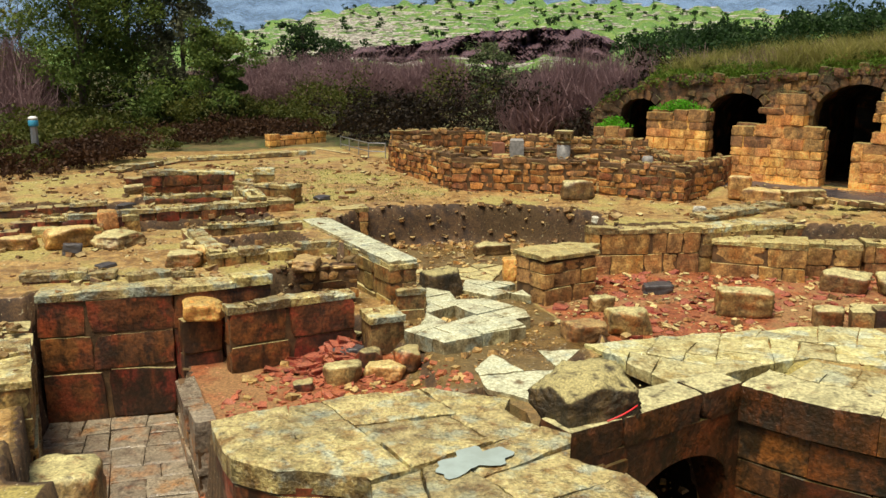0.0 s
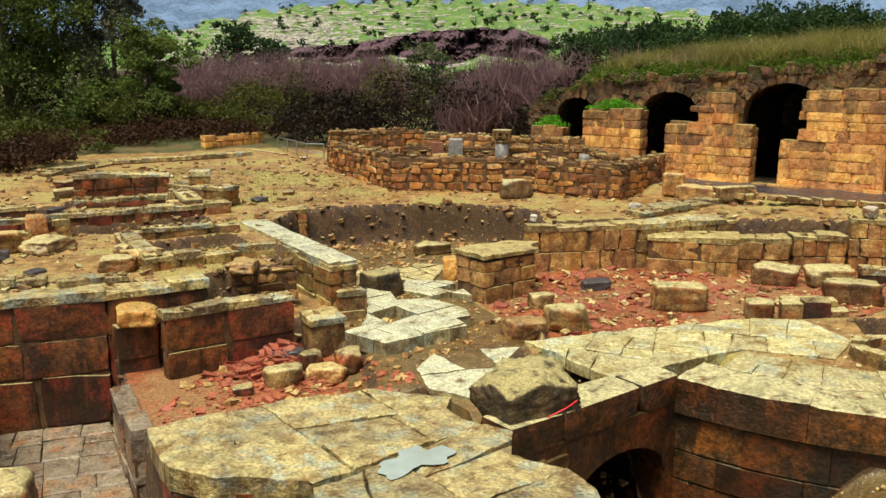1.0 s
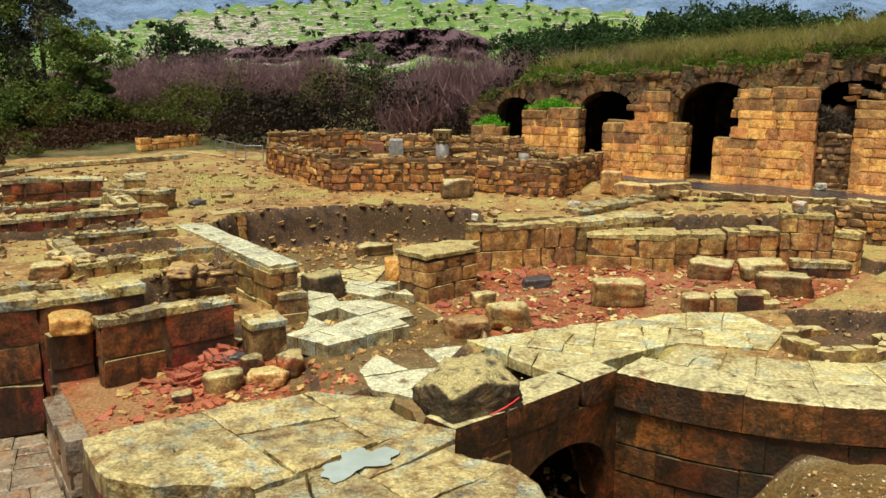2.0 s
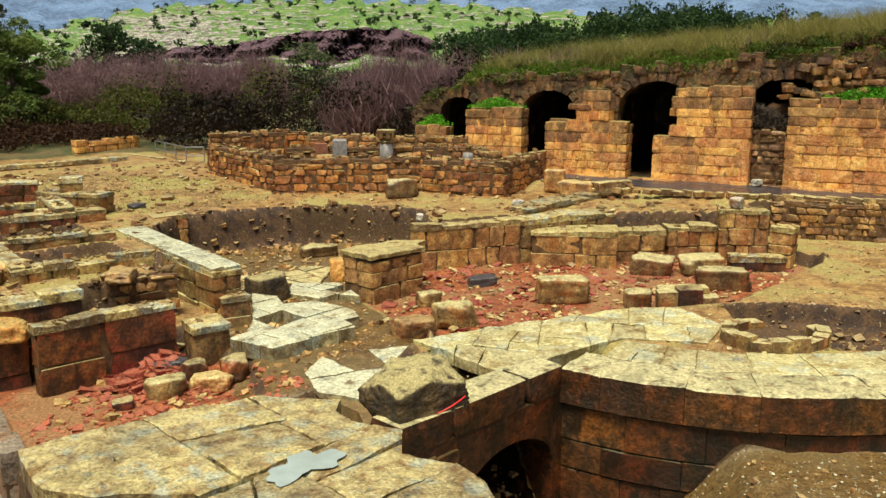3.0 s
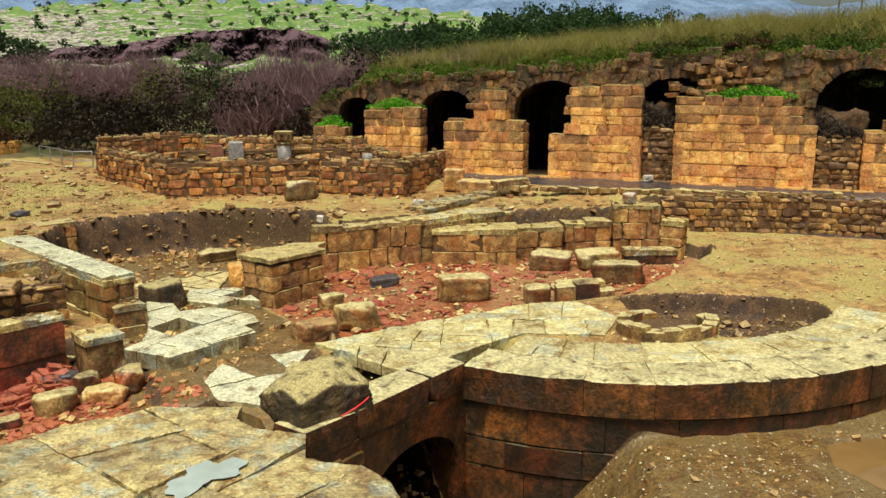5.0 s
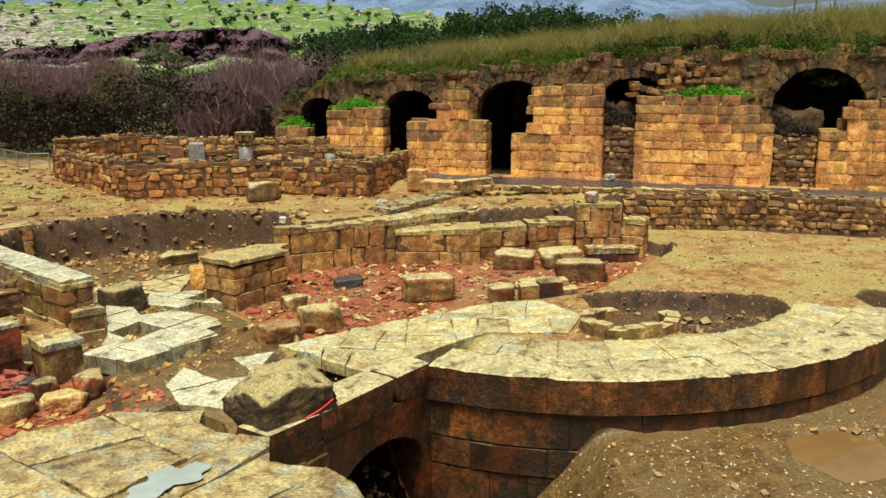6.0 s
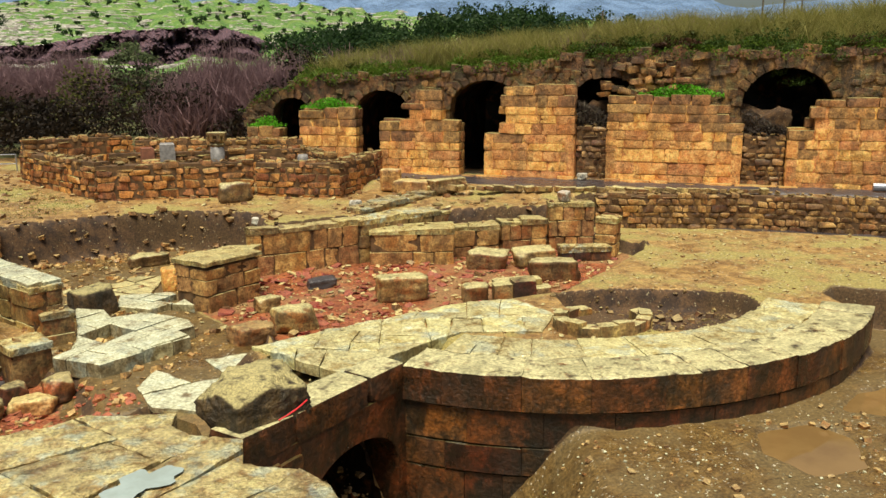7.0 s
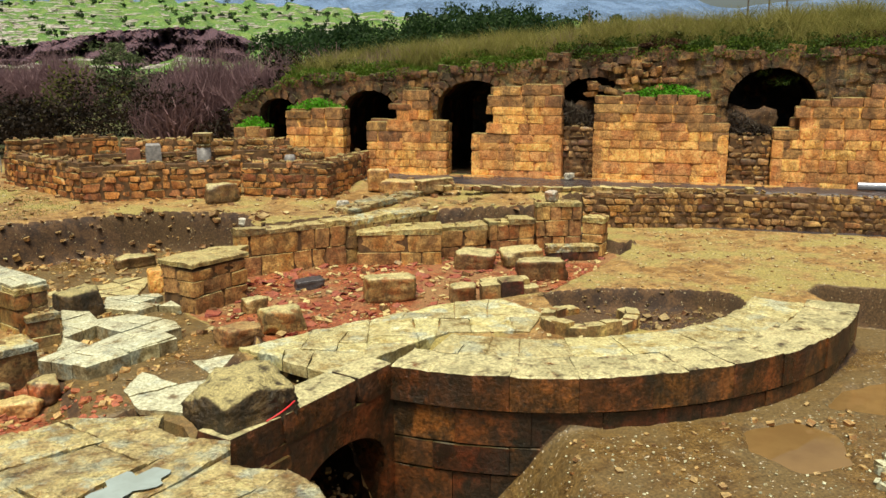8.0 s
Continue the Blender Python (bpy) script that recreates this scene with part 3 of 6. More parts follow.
def slab_piece(name, poly, z, depth, rng, material, parent, worn=0.03, tilt=0.014, fine=0):
    """One flagstone: an uneven prism with worn upper edges."""
    cen = sum(poly, Vector((0, 0))) / len(poly)
    ring = []
    for i, a in enumerate(poly):
        b = poly[(i + 1) % len(poly)]
        cuts = max(1, min(4, int((b - a).length / 0.35)))
        for k in range(cuts):
            p = a + (b - a) * (k / cuts)
            if k:
                p = p + Vector((rng.uniform(-worn, worn), rng.uniform(-worn, worn)))
            ring.append(p)
    tx, ty, dz = rng.uniform(-tilt, tilt), rng.uniform(-tilt, tilt), rng.uniform(-tilt, tilt)
    def top(p, low):
        q = p - cen
        return z + dz + tx * q.x + ty * q.y - low
    verts, m = [], len(ring)
    for p in ring:
        verts.append((p.x, p.y, z - depth))
    for p in ring:
        verts.append((p.x, p.y, top(p, rng.uniform(0.012, 0.04))))
    for p in ring:
        q = cen + (p - cen) * (1 - min(0.3, 0.07 / max((p - cen).length, 0.1)))
        verts.append((q.x, q.y, top(q, rng.uniform(0, 0.012))))
    faces = [list(range(2 * m, 3 * m))]
    for i in range(m):
        j = (i + 1) % m
        faces += [(i, j, m + j, m + i), (m + i, m + j, 2 * m + j, 2 * m + i)]
    if not fine:
        return raw(name, verts, faces, material, parent)
    bm = bmesh.new()
    vs = [bm.verts.new(v) for v in verts]
    made = [bm.faces.new([vs[i] for i in f]) for f in faces]
    tris = bmesh.ops.triangulate(bm, faces=made[:1])["faces"]
    for _ in range(fine):
        edges = {e for f in bm.faces for e in f.edges if f.normal.z > 0.5 or all(v.co.z > z - 0.15 for v in f.verts)}
        bm.normal_update()
        long_edges = [e for e in edges if e.calc_length() > 0.13]
        bmesh.ops.subdivide_edges(bm, edges=long_edges, cuts=1)
        bmesh.ops.triangulate(bm, faces=[f for f in bm.faces if len(f.verts) > 4])
    for v in bm.verts:
        if v.co.z > z - 0.15:
            q = v.co * 1.0
            v.co.z += 0.028 * noise.fractal(q * 1.6, 1.0, 2.0, 5) + 0.014 * noise.fractal(q * 7, 1.0, 2.0, 3) - 0.015
            v.co.x += 0.02 * noise.noise(q * 5)
            v.co.y += 0.02 * noise.noise(q * 5 + Vector((9, 9, 9)))
    return part(name, bm, material, parent)


def flags(outline, cell, z, depth, style, parent, seed, gap=0.016, turn=0.0, jitter=0.28, aspect=1.5, keep=None, name="paving_slab", fine=0, tilt=0.014):
    """Flagstones that fill an outline: it is split again and again, roughly squarely, until each piece is small."""
    rng = random.Random(seed)
    poly0 = [Vector(p) for p in outline]
    if sum(p.x * q.y - p.y * q.x for p, q in zip(poly0, poly0[1:] + poly0[:1])) < 0:
        poly0.reverse()
    stack = [poly0]
    while stack:
        poly = stack.pop()
        area = abs(sum(a.x * b.y - a.y * b.x for a, b in zip(poly, poly[1:] + poly[:1]))) / 2
        if area < cell * cell * 0.06:
            continue
        cen = sum(poly, Vector((0, 0))) / len(poly)
        if area < cell * cell * aspect * rng.uniform(0.7, 2.0):
            if not keep or keep(cen, rng):
                slab_piece(name, poly, z, depth, rng, MAT[style], parent, tilt=tilt, fine=fine)
            continue
        ax = Vector((math.cos(turn), math.sin(turn)))
        ay = Vector((-ax.y, ax.x))
        su = [p.dot(ax) for p in poly]
        sv = [p.dot(ay) for p in poly]
        along = (max(su) - min(su)) > (max(sv) - min(sv)) * (1.25 if rng.random() < 0.8 else 0.7)
        span, base, n = (su, ax, ay) if along else (sv, ay, ax)
        at = min(span) + (max(span) - min(span)) * rng.uniform(0.36, 0.64)
        skew = rng.uniform(-jitter, jitter) * 0.5
        w = (base * math.cos(skew) + n * math.sin(skew)).normalized()
        p = base * at + n * cen.dot(n)
        for side in (w, -w):
            half = clip(poly, p - side * gap / 2, side)
            if len(half) > 2:
                stack.append(half)


def prism(outline, z0, z1):
    bm = bmesh.new()
    low = [bm.verts.new((x, y, z0)) for x, y in outline]
    high = [bm.verts.new((x, y, z1)) for x, y in outline]
    bm.faces.new(high)
    bm.faces.new(low[::-1])
    for i in range(len(low)):
        j = (i + 1) % len(low)
        bm.faces.new((low[i], low[j], high[j], high[i]))
    bmesh.ops.recalc_face_normals(bm, faces=bm.faces)
    return bm


# ---- the plan ----
F0, FU, FN = Vector((13.48, 37.76)), Vector((0.7535, -0.6575)), Vector((0.6575, 0.7535))
RING, RING_OUT, RING_IN = Vector((13.24, 22.55)), 9.42, 6.8


def at_front(s, d=0.0):
    """A place s metres along the vault front and d metres behind its face."""
    return F0 + FU * s + FN * d


def sdist(x, y, poly):
    """Signed distance to a polygon, negative inside."""
    best, inside = np.full(x.shape, 1e9), np.zeros(x.shape, bool)
    for (ax, ay), (bx, by) in zip(poly, poly[1:] + poly[:1]):
        ex, ey = bx - ax, by - ay
        t = np.clip(((x - ax) * ex + (y - ay) * ey) / (ex * ex + ey * ey), 0, 1)
        best = np.minimum(best, np.hypot(x - ax - t * ex, y - ay - t * ey))
        if ey:
            cross = ((ay > y) != (by > y)) & (x < ex * (y - ay) / ey + ax)
            inside ^= cross
    return np.where(inside, -best, best)


def smooth(v, lo, hi):
    t = np.clip((v - lo) / (hi - lo), 0, 1)
    return t * t * (3 - 2 * t)


def waves(x, y, size, seed):
    """Cheap smooth unevenness."""
    r = np.random.RandomState(seed)
    z = np.zeros_like(x)
    for k in range(7):
        a, f = r.uniform(0, 6.28), r.uniform(0.6, 1.8) / size
        z += np.sin((x * np.cos(a) + y * np.sin(a)) * f * 6.28 + r.uniform(0, 6.28))
    return z / 7


NEAR = [(2.5, 4), (46, 0), (46, 11), (27, 12.6), (21.6, 16.4), (18, 21), (5, 21), (3.2, 15.2), (2.4, 14)]
FORE = [(-4.6, 9.4), (4, 9.4), (6.6, 16.4), (3.8, 18.9), (4.2, 21), (2.5, 22), (-1.5, 21), (-4.9, 19.6), (-5.2, 16)]
DITCH = [(-10.0, 28.8), (-5.9, 30.3), (-5.5, 29.0), (-9.3, 27.4)]
TANK = [(-7.2, 25.9), (-4.4, 27.1), (-3.0, 24.4), (-5.7, 23.0)]
HOLE = [(-15.5, 30.0), (-11.6, 31.0), (-11.8, 32.6), (-16, 32)]
FIELD = [(-11.4, 33.9), (-7.6, 34.5), (-7.4, 32.9), (-11.2, 32.4)]
POOL_A = [(12.4, 11.7), (12.8, 12.3), (13.9, 12.2), (14.1, 11.6), (13.4, 10.7), (12.5, 10.8)]
POOL_B = [(15.6, 12.6), (16.5, 13.0), (18.2, 13.0), (17.9, 12.4), (16.3, 12.0)]
FLANK = [(-6.2, 12.0), (-9.0, 19.0), (-10.6, 18.6), (-8.0, 11.5)]
HOLLOW = [(-4.15, 21.8), (-2.3, 22.75), (-2.85, 25.3), (-2.1, 25.2), (-0.8, 22.55), (-0.5, 21), (-1.8, 20.6), (-4.3, 20.2)]
LOW = [(-0.5, 22.5), (-3.1, 29), (-2.3, 31.7), (0.9, 32.4), (3.6, 32.7), (6, 31.2), (5.6, 27.9), (3, 26.6), (3, 24), (4, 21),
       (3.4, 18.8), (0.8, 17.4), (-4.5, 17.4), (-4.8, 19.5), (-1.9, 21)]
ROOM = [(-6.2, 19.1), (-6.1, 20.15), (-3.95, 21.15), (-1.9, 21.3), (-0.5, 20.0), (-0.2, 18), (-0.1, 15.8), (-2, 15), (-4.2, 14.4), (-5, 16.4)]
COURT = [(3.9, 21), (3, 24), (3, 26.6), (5.3, 28), (9.2, 28.8), (12, 29), (15.5, 28.0), (17.6, 27.6), (18.9, 27.7), (18.7, 25.2), (18.3, 24.0), (15.6, 22), (12.7, 20.2),
         (9, 20.3), (5.6, 19.5)]
TERRACE = [(3.6, 18.8), (5.6, 19.4), (9, 20.2), (12.7, 20.2), (15.6, 22), (18.9, 24.3), (18.6, 28.2), (24.5, 25.35), (31.6, 19.0), (36, 15), (27, 12.6), (21.6, 16.4),
           (20.2, 17.6), (19.3, 17.1), (18.7, 15.4), (17, 14.5), (14.8, 13.9), (11.6, 13.9), (9.4, 14.5), (7.6, 15.8), (6.6, 16.8), (4.9, 16.1), (3.6, 17)]
TRENCH = [(12.6, 20.0), (14.0, 19.7), (15.4, 19.0), (17.0, 17.9), (16.7, 17.0), (15.7, 16.4), (14.3, 16.0), (13.1, 16.3), (13.05, 17.3), (12.1, 18.5)]
PIT = [(-9.2, 19.6), (-6.2, 20.2), (-5.6, 18.6), (-4.6, 16.1), (-3.4, 13.2), (-3.2, 10.6), (-5.6, 10.6), (-6.5, 12.9), (-9.1, 18.8)]
WELL = [(2.6, 13.8), (6.5, 16.5), (7.4, 15.8), (7.5, 14.2), (6.5, 11.6), (3.4, 10.6)]


CREST_AT = np.arange(-9, 40, 0.45)
CREST = np.random.RandomState(17).uniform(-0.22, 0.18, len(CREST_AT))


def front_top(s):
    """The broken upper edge of the vault front."""
    return np.interp(s, [-7.5, -5.5, -4, 2, 7.6, 13.8, 26], [2.9, 3.9, 4.3, 4.65, 5.15, 5.45, 5.3]) + np.interp(s, CREST_AT, CREST)


def ground_z(x, y):
    r = np.hypot(x, y)
    s = (x - F0.x) * FU.x + (y - F0.y) * FU.y
    d = (x - F0.x) * FN.x + (y - F0.y) * FN.y
    z = -0.35 + 0.35 * smooth(r, 33, 42) + 1.3 * smooth(y - 0.25 * np.abs(x), 40, 75) + 0.06 * waves(x, y, 5, 1)
    z += 2.0 * smooth(r, 90, 300) + 0.5 * smooth(r, 60, 90) * waves(x, y, 30, 2)
    path = smooth(np.abs(d + 1.2), 1.5, 3.2)
    z = np.where(s > -1, z * path + 0.0 * (1 - path), z)
    # levels of the dig
    for poly, level, soft in ((NEAR, -2.5, 0.9), (FORE, -2.2, 0.3), (FLANK, -1.1, 0.4), (DITCH, -1.0, 0.35), (TANK, -0.75, 0.15), (HOLE, -1.1, 0.5), (FIELD, -0.6, 0.3), (HOLLOW, -1.5, 0.15), (LOW, -1.85, 0.35), (ROOM, -2.25, 0.5), (COURT, -1.92, 0.3), (TERRACE, -1.4, 0.55), (TRENCH, -2.0, 0.3),
                              (PIT, -3.6, 0.12), (WELL, -4.7, 2.0), (POOL_A, -2.70, 0.4), (POOL_B, -2.70, 0.4)):
        w = smooth(sdist(x, y, poly), 0.0, soft)
        z = z * w + level * (1 - w)
    # the earth mound over the vaults
    top = front_top(s) - 0.03 + (0.45 + 0.75 * smooth(s, 9, 20)) * smooth(d, 1.7, 8) - 2.6 * smooth(d, 12, 40) + 0.35 * waves(x, y, 6, 3) * smooth(d, 1.7, 4)
    m = smooth(d, 1.0, 1.5) * smooth(s, -8.5 - 0.4 * d, -5.0)
    z = np.where(d > 0.9, z * (1 - m) + top * m, z)
    # the bank that carries the camera
    bank = smooth(y, 0.6, 7.0)
    z = 3.4 * (1 - bank) + z * bank
    return z + 0.035 * waves(x, y, 1.3, 4) + 0.02 * waves(x, y, 0.5, 5)


def graded(middle, step, far):
    """Grid lines, close in the middle and ever wider outside."""
    v = list(middle)
    g = step
    while v[-1] < far:
        g *= 1.17
        v.append(v[-1] + g)
    g, left = step, []
    while (left[-1] if left else v[0]) > -far:
        g *= 1.17
        left.append((left[-1] if left else v[0]) - g)
    return np.array(left[::-1] + v)


def build_ground():
    xs = graded(np.concatenate([np.arange(-14, 11, 0.12), np.arange(11, 24, 0.065), np.arange(24, 32, 0.12)]), 0.12, 3200)
    ys = graded(np.concatenate([np.arange(8, 13.5, 0.12), np.arange(13.5, 21, 0.065), np.arange(21, 38, 0.12)]), 0.12, 3200)
    gx, gy = np.meshgrid(xs, ys)
    gz = ground_z(gx, gy)
    nx, ny = len(xs), len(ys)
    co = np.stack([gx, gy, gz], -1).reshape(-1, 3)
    ij = (np.arange(ny - 1)[:, None] * nx + np.arange(nx - 1)[None]).ravel()
    quads = np.stack([ij, ij + 1, ij + nx + 1, ij + nx], 1)
    cen = co[quads].mean(1)
    cs = (cen[:, 0] - F0.x) * FU.x + (cen[:, 1] - F0.y) * FU.y
    cd = (cen[:, 0] - F0.x) * FN.x + (cen[:, 1] - F0.y) * FN.y
    keep = ~((cd > 0.92) & (cd < 1.62) & (cs > -7.4) & (cs < 26))
    # the passage behind the low arch lies open under the pavement
    keep &= sdist(cen[:, 0], cen[:, 1], [(3.7, 14.6), (6.1, 16.1), (4.3, 18.5), (2.1, 17.2)]) > 0
    quads = quads[keep]
    # each square is cut along the diagonal that follows the edge of a drop
    zq = co[quads][:, :, 2]
    flip = np.abs(zq[:, 0] - zq[:, 2]) > np.abs(zq[:, 1] - zq[:, 3])
    q = np.where(flip[:, None], np.roll(quads, -1, axis=1), quads)
    tris = np.concatenate([q[:, [0, 1, 2]], q[:, [0, 2, 3]]])
    x, y, z = co[:, 0], co[:, 1], co[:, 2]
    s = (x - F0.x) * FU.x + (y - F0.y) * FU.y
    d = (x - F0.x) * FN.x + (y - F0.y) * FN.y
    slope = np.hypot(np.gradient(gz, axis=1) / np.gradient(gx, axis=1), np.gradient(gz, axis=0) / np.gradient(gy, axis=0)).ravel()
    wob = 0.5 * waves(x, y, 3, 8)

    def inside(poly, grow=0.0):
        return smooth(grow - sdist(x, y, poly), -0.15, 0.15)
    share = {
        "mud": np.maximum.reduce([inside(NEAR), inside(LOW, 0.1), inside(FORE, 0.1), inside(PIT, 0.3)]) * (1 - inside(TERRACE)),
        "redearth": np.maximum(inside(ROOM, wob), inside(COURT, -0.2)) * (1 - inside(TERRACE)),
        "bank": np.maximum(smooth(slope, np.where(sdist(x, y, WELL) < 3, 1.6, 0.7), np.where(sdist(x, y, WELL) < 3, 2.4, 1.2)) * (z < 1), inside(TRENCH, 0.22)),
        "turf": np.maximum(smooth(np.hypot(x, y), 49 + wob, 51 + wob), smooth(d, 0.3, 0.5) * smooth(s, -9.2, -8.8)),
        "asphalt": smooth(s, -2.2, -1.8) * smooth(d, -2.8, -2.6) * (1 - smooth(d, 0.0, 0.2)),
    }
    me = bpy.data.meshes.new("ground")
    me.from_pydata(co.tolist(), [], tris.tolist())
    for key, value in share.items():
        me.attributes.new(key, "FLOAT", "POINT").data.foreach_set("value", value.astype(np.float32))
    me.materials.append(ground_earth())
    me.polygons.foreach_set("use_smooth", [True] * len(tris))
    me.update()
    tagged(new("ground", me), "excavated ochre earth with sunken courts, pits and a turfed mound", "ground", kind="structure")


build_ground()

# ---- walls of the dig ----
wall("pit_wall", (-9.13, 19.23), (-6.18, 19.97), -3.5, -0.3, 0.9, 1.0, 1.7, "dark", "tall wet brown ashlar wall lining the deep pit")
wall("cellar_wall", (-6.18, 19.97), (-3.98, 21.03), -3.4, -0.3, 0.8, 0.9, 1.2, "dark", "brown ashlar wall with a mossy top beside the pit")
wall("room_wall", (-4.74, 19.30), (-1.89, 20.85), -2.3, -0.62, 0.45, 0.8, 1.7, "dark", "low reddish stone wall with pale coping behind tile rubble")
wall("rubble_bank", (-4.11, 22.00), (-1.92, 22.73), -1.3, -0.3, 0.5, 0.25, 0.4, "rubble", "dark earthy rubble bank below the terrace")
wall("masonry_stub", (-5.98, 19.72), (-5.05, 20.16), -2.6, -1.08, 0.4, 0.7, 1.0, "dark", "short brown masonry stub under an orange block", top="")
wall("kerb_wall", (-10.01, 20.45), (-7.84, 20.86), -0.6, -0.12, 0.5, 0.4, 0.7, "dark", "low ochre stone kerb wall along the terrace")
wall("kerb_wall", (-7.35, 20.39), (-5.95, 21.18), -0.5, -0.12, 0.4, 0.3, 0.6, "dark", "low broken stone kerb wall with fallen pieces")
wall("tank_wall", (-5.83, 22.25), (-2.57, 23.79), -0.45, 0.05, 0.45, 0.45, 0.8, "pale", "pale stone basin wall, front side, mossy")
wall("tank_wall", (-7.58, 26.04), (-4.05, 27.52), -0.45, 0.05, 0.4, 0.45, 0.8, "pale", "pale stone basin wall, back side")
wall("terrace_wall", (-13.19, 26.77), (-9.63, 28.23), -0.45, 0.12, 0.5, 0.45, 0.9, "dark", "ochre stone terrace wall with uneven top")
wall("ledge_wall", (-12.21, 26.11), (-10.25, 26.70), -0.45, -0.1, 0.35, 0.3, 0.8, "ochre", "narrow stone ledge before the terrace wall")
wall("trench_wall", (-10.07, 29.09), (-5.80, 30.67), -0.7, 0.05, 0.5, 0.5, 0.9, "dark", "dark stone wall above a shallow trench")
wall("trench_wall", (-10.81, 32.46), (-7.36, 33.37), -0.35, 0, 0.5, 0.35, 1.1, "dark", "low ochre wall of long blocks")
wall("field_wall", (-11.23, 33.72), (-7.75, 34.33), -0.3, 0.75, 0.6, 0.5, 1.0, "dark", "dark weathered field wall with earth against it")
wall("stub_wall", (-7.65, 33.52), (-5.29, 32.19), -0.3, 0.45, 0.9, 0.4, 0.8, "pale", "stub of pale ashlar wall, stepped")
wall("stub_wall", (-5.75, 30.62), (-4.89, 31.12), -0.4, 0.1, 0.8, 0.45, 0.8, "ochre", "ochre end of a stepped ashlar wall")
wall("court_wall", (5.31, 27.65), (9.2, 28.1), -2.0, -0.36, 0.55, 0.82, 0.95, "ochre", "curved-looking ashlar court wall with stained blocks")
wall("long_wall", (9.2, 28.0), (15.7, 29.6), -2.0, -0.38, 0.9, 0.5, 0.9, "pale", "long low ashlar wall with pale worn top")
wall("court_kerb", (14.45, 27.35), (16.25, 27.1), -2.0, -0.7, 0.7, 0.55, 0.8, "ochre", "stepped ochre ashlar kerb between two stubs")
wall("tall_stub", (16.35, 27.2), (17.96, 26.57), -1.9, -0.1, 0.7, 0.5, 0.8, "ochre", "tall ochre ashlar stub wall below the path")
wall("tall_stub", (17.41, 25.72), (17.91, 25.10), -1.9, -0.5, 0.7, 0.5, 0.8, "ochre", "lower ochre ashlar stub beside the taller one")
wall("low_block_wall", (15.69, 25.22), (17.53, 24.77), -1.9, -1.4, 0.5, 0.5, 0.9, "dark", "low dark block wall on the court floor")
wall("bank_wall", (-3.34, 31.20), (-2.22, 31.68), -1.4, -0.3, 0.6, 0.4, 0.6, "ochre", "short ochre masonry stub at the bank")
wall("terrace_wall", (-17.0, 28.3), (-11.5, 30.6), -1.0, 0.1, 0.6, 0.42, 0.8, "dark", "broken ochre terrace wall above a dark hollow", ragged=0.2)
wall("terrace_wall", (-15.5, 24.2), (-12.2, 25.2), -0.6, 0.15, 0.5, 0.4, 0.7, "dark", "dark mossy stub of terrace wall", ragged=0.2)
wall("cross_kerb", (-9.6, 28.2), (-10.2, 29.2), -1.0, 0.0, 0.5, 0.4, 0.7, "ochre", "short ochre kerb across the trench")
wall("cross_kerb", (-7.6, 33.4), (-6.4, 30.6), -0.7, 0.3, 0.6, 0.4, 0.8, "pale", "pale ashlar kerb running across the terrace", ragged=0.2)
wall("side_wall", (-7.25, 14.75), (-9.1, 18.9), -3.6, -0.6, 1.1, 0.6, 1.0, "pale", "thick pale side wall of the pit with worn top")
wall("divider_kerb", (-5.85, 18.65), (-4.7, 15.9), -3.6, -2.0, 0.45, 0.5, 1.2, "grey", "smooth grey kerb between pit and red room")
wall("causeway_wall", (-4.3, 28.9), (-1.07, 22.45), -1.9, -0.32, 0.85, 0.55, 1.3, "pale", "long mossy wall with pale wet coping slabs")
wall("causeway_step", (-0.87, 22.3), (-0.10, 22.5), -1.9, -0.98, 0.7, 0.45, 0.9, "pale", "lower stepped block at the end of the long wall")
wall("tank_wall", (-7.58, 26.04), (-5.83, 22.35), -0.45, 0.05, 0.45, 0.45, 0.8, "pale", "pale stone basin wall, short side")
wall("stub_top", (-6.75, 33.1), (-5.95, 33.2), 0.4, 0.9, 0.6, 0.5, 0.8, "pale", "single pale block on the stub wall")
wall("court_buttress", (9.45, 27.75), (12.2, 26.6), -2.0, -0.68, 1.25, 0.62, 1.0, "ochre", "projecting ashlar block with pale worn top")
wall("court_buttress", (12.45, 27.6), (14.3, 27.2), -2.0, -0.8, 0.9, 0.6, 1.0, "ochre", "lower ashlar return wall with pale worn top")
wall("cross_wall", (9.8, 29.0), (14.6, 32.2), -1.0, -0.1, 0.9, 0.45, 0.9, "pale", "pale cross wall running up towards the path")

coping = thing("coping_slabs", (-2.2, 26, -0.4), "pale wet marble coping along the long wall", "coping")
flags([(-4.3, 28.9), (-1.1, 22.5), (-0.35, 22.9), (-3.5, 29.3)], 0.8, -0.24, 0.12, "wet", coping, 6, turn=radians(116), jitter=0.1, name="coping_slab")

# the square pier in the court
pier = thing("square_pier", (4.1, 24.7, -1.95), "square ashlar pier with flat mossy capping slab", "pier")
wall("", (3.31, 23.9), (5.07, 25.0), -1.95, -0.55, 1.35, 0.48, 0.8, "ochre", "", root=pier, top="")
flags([(2.54, 25.06), (3.30, 23.84), (5.13, 24.98), (4.95, 25.4), (5.35, 26.0), (4.4, 26.2)], 1.5, -0.42, 0.15, "pale_top", pier, 5, name="capping_slab", fine=3)

# ---- the round structure ----
ring = thing("round_platform", (RING.x, RING.y - 8, -2.6), "curved ashlar platform with radial lichened top slabs", "platform")
rrng = random.Random(21)


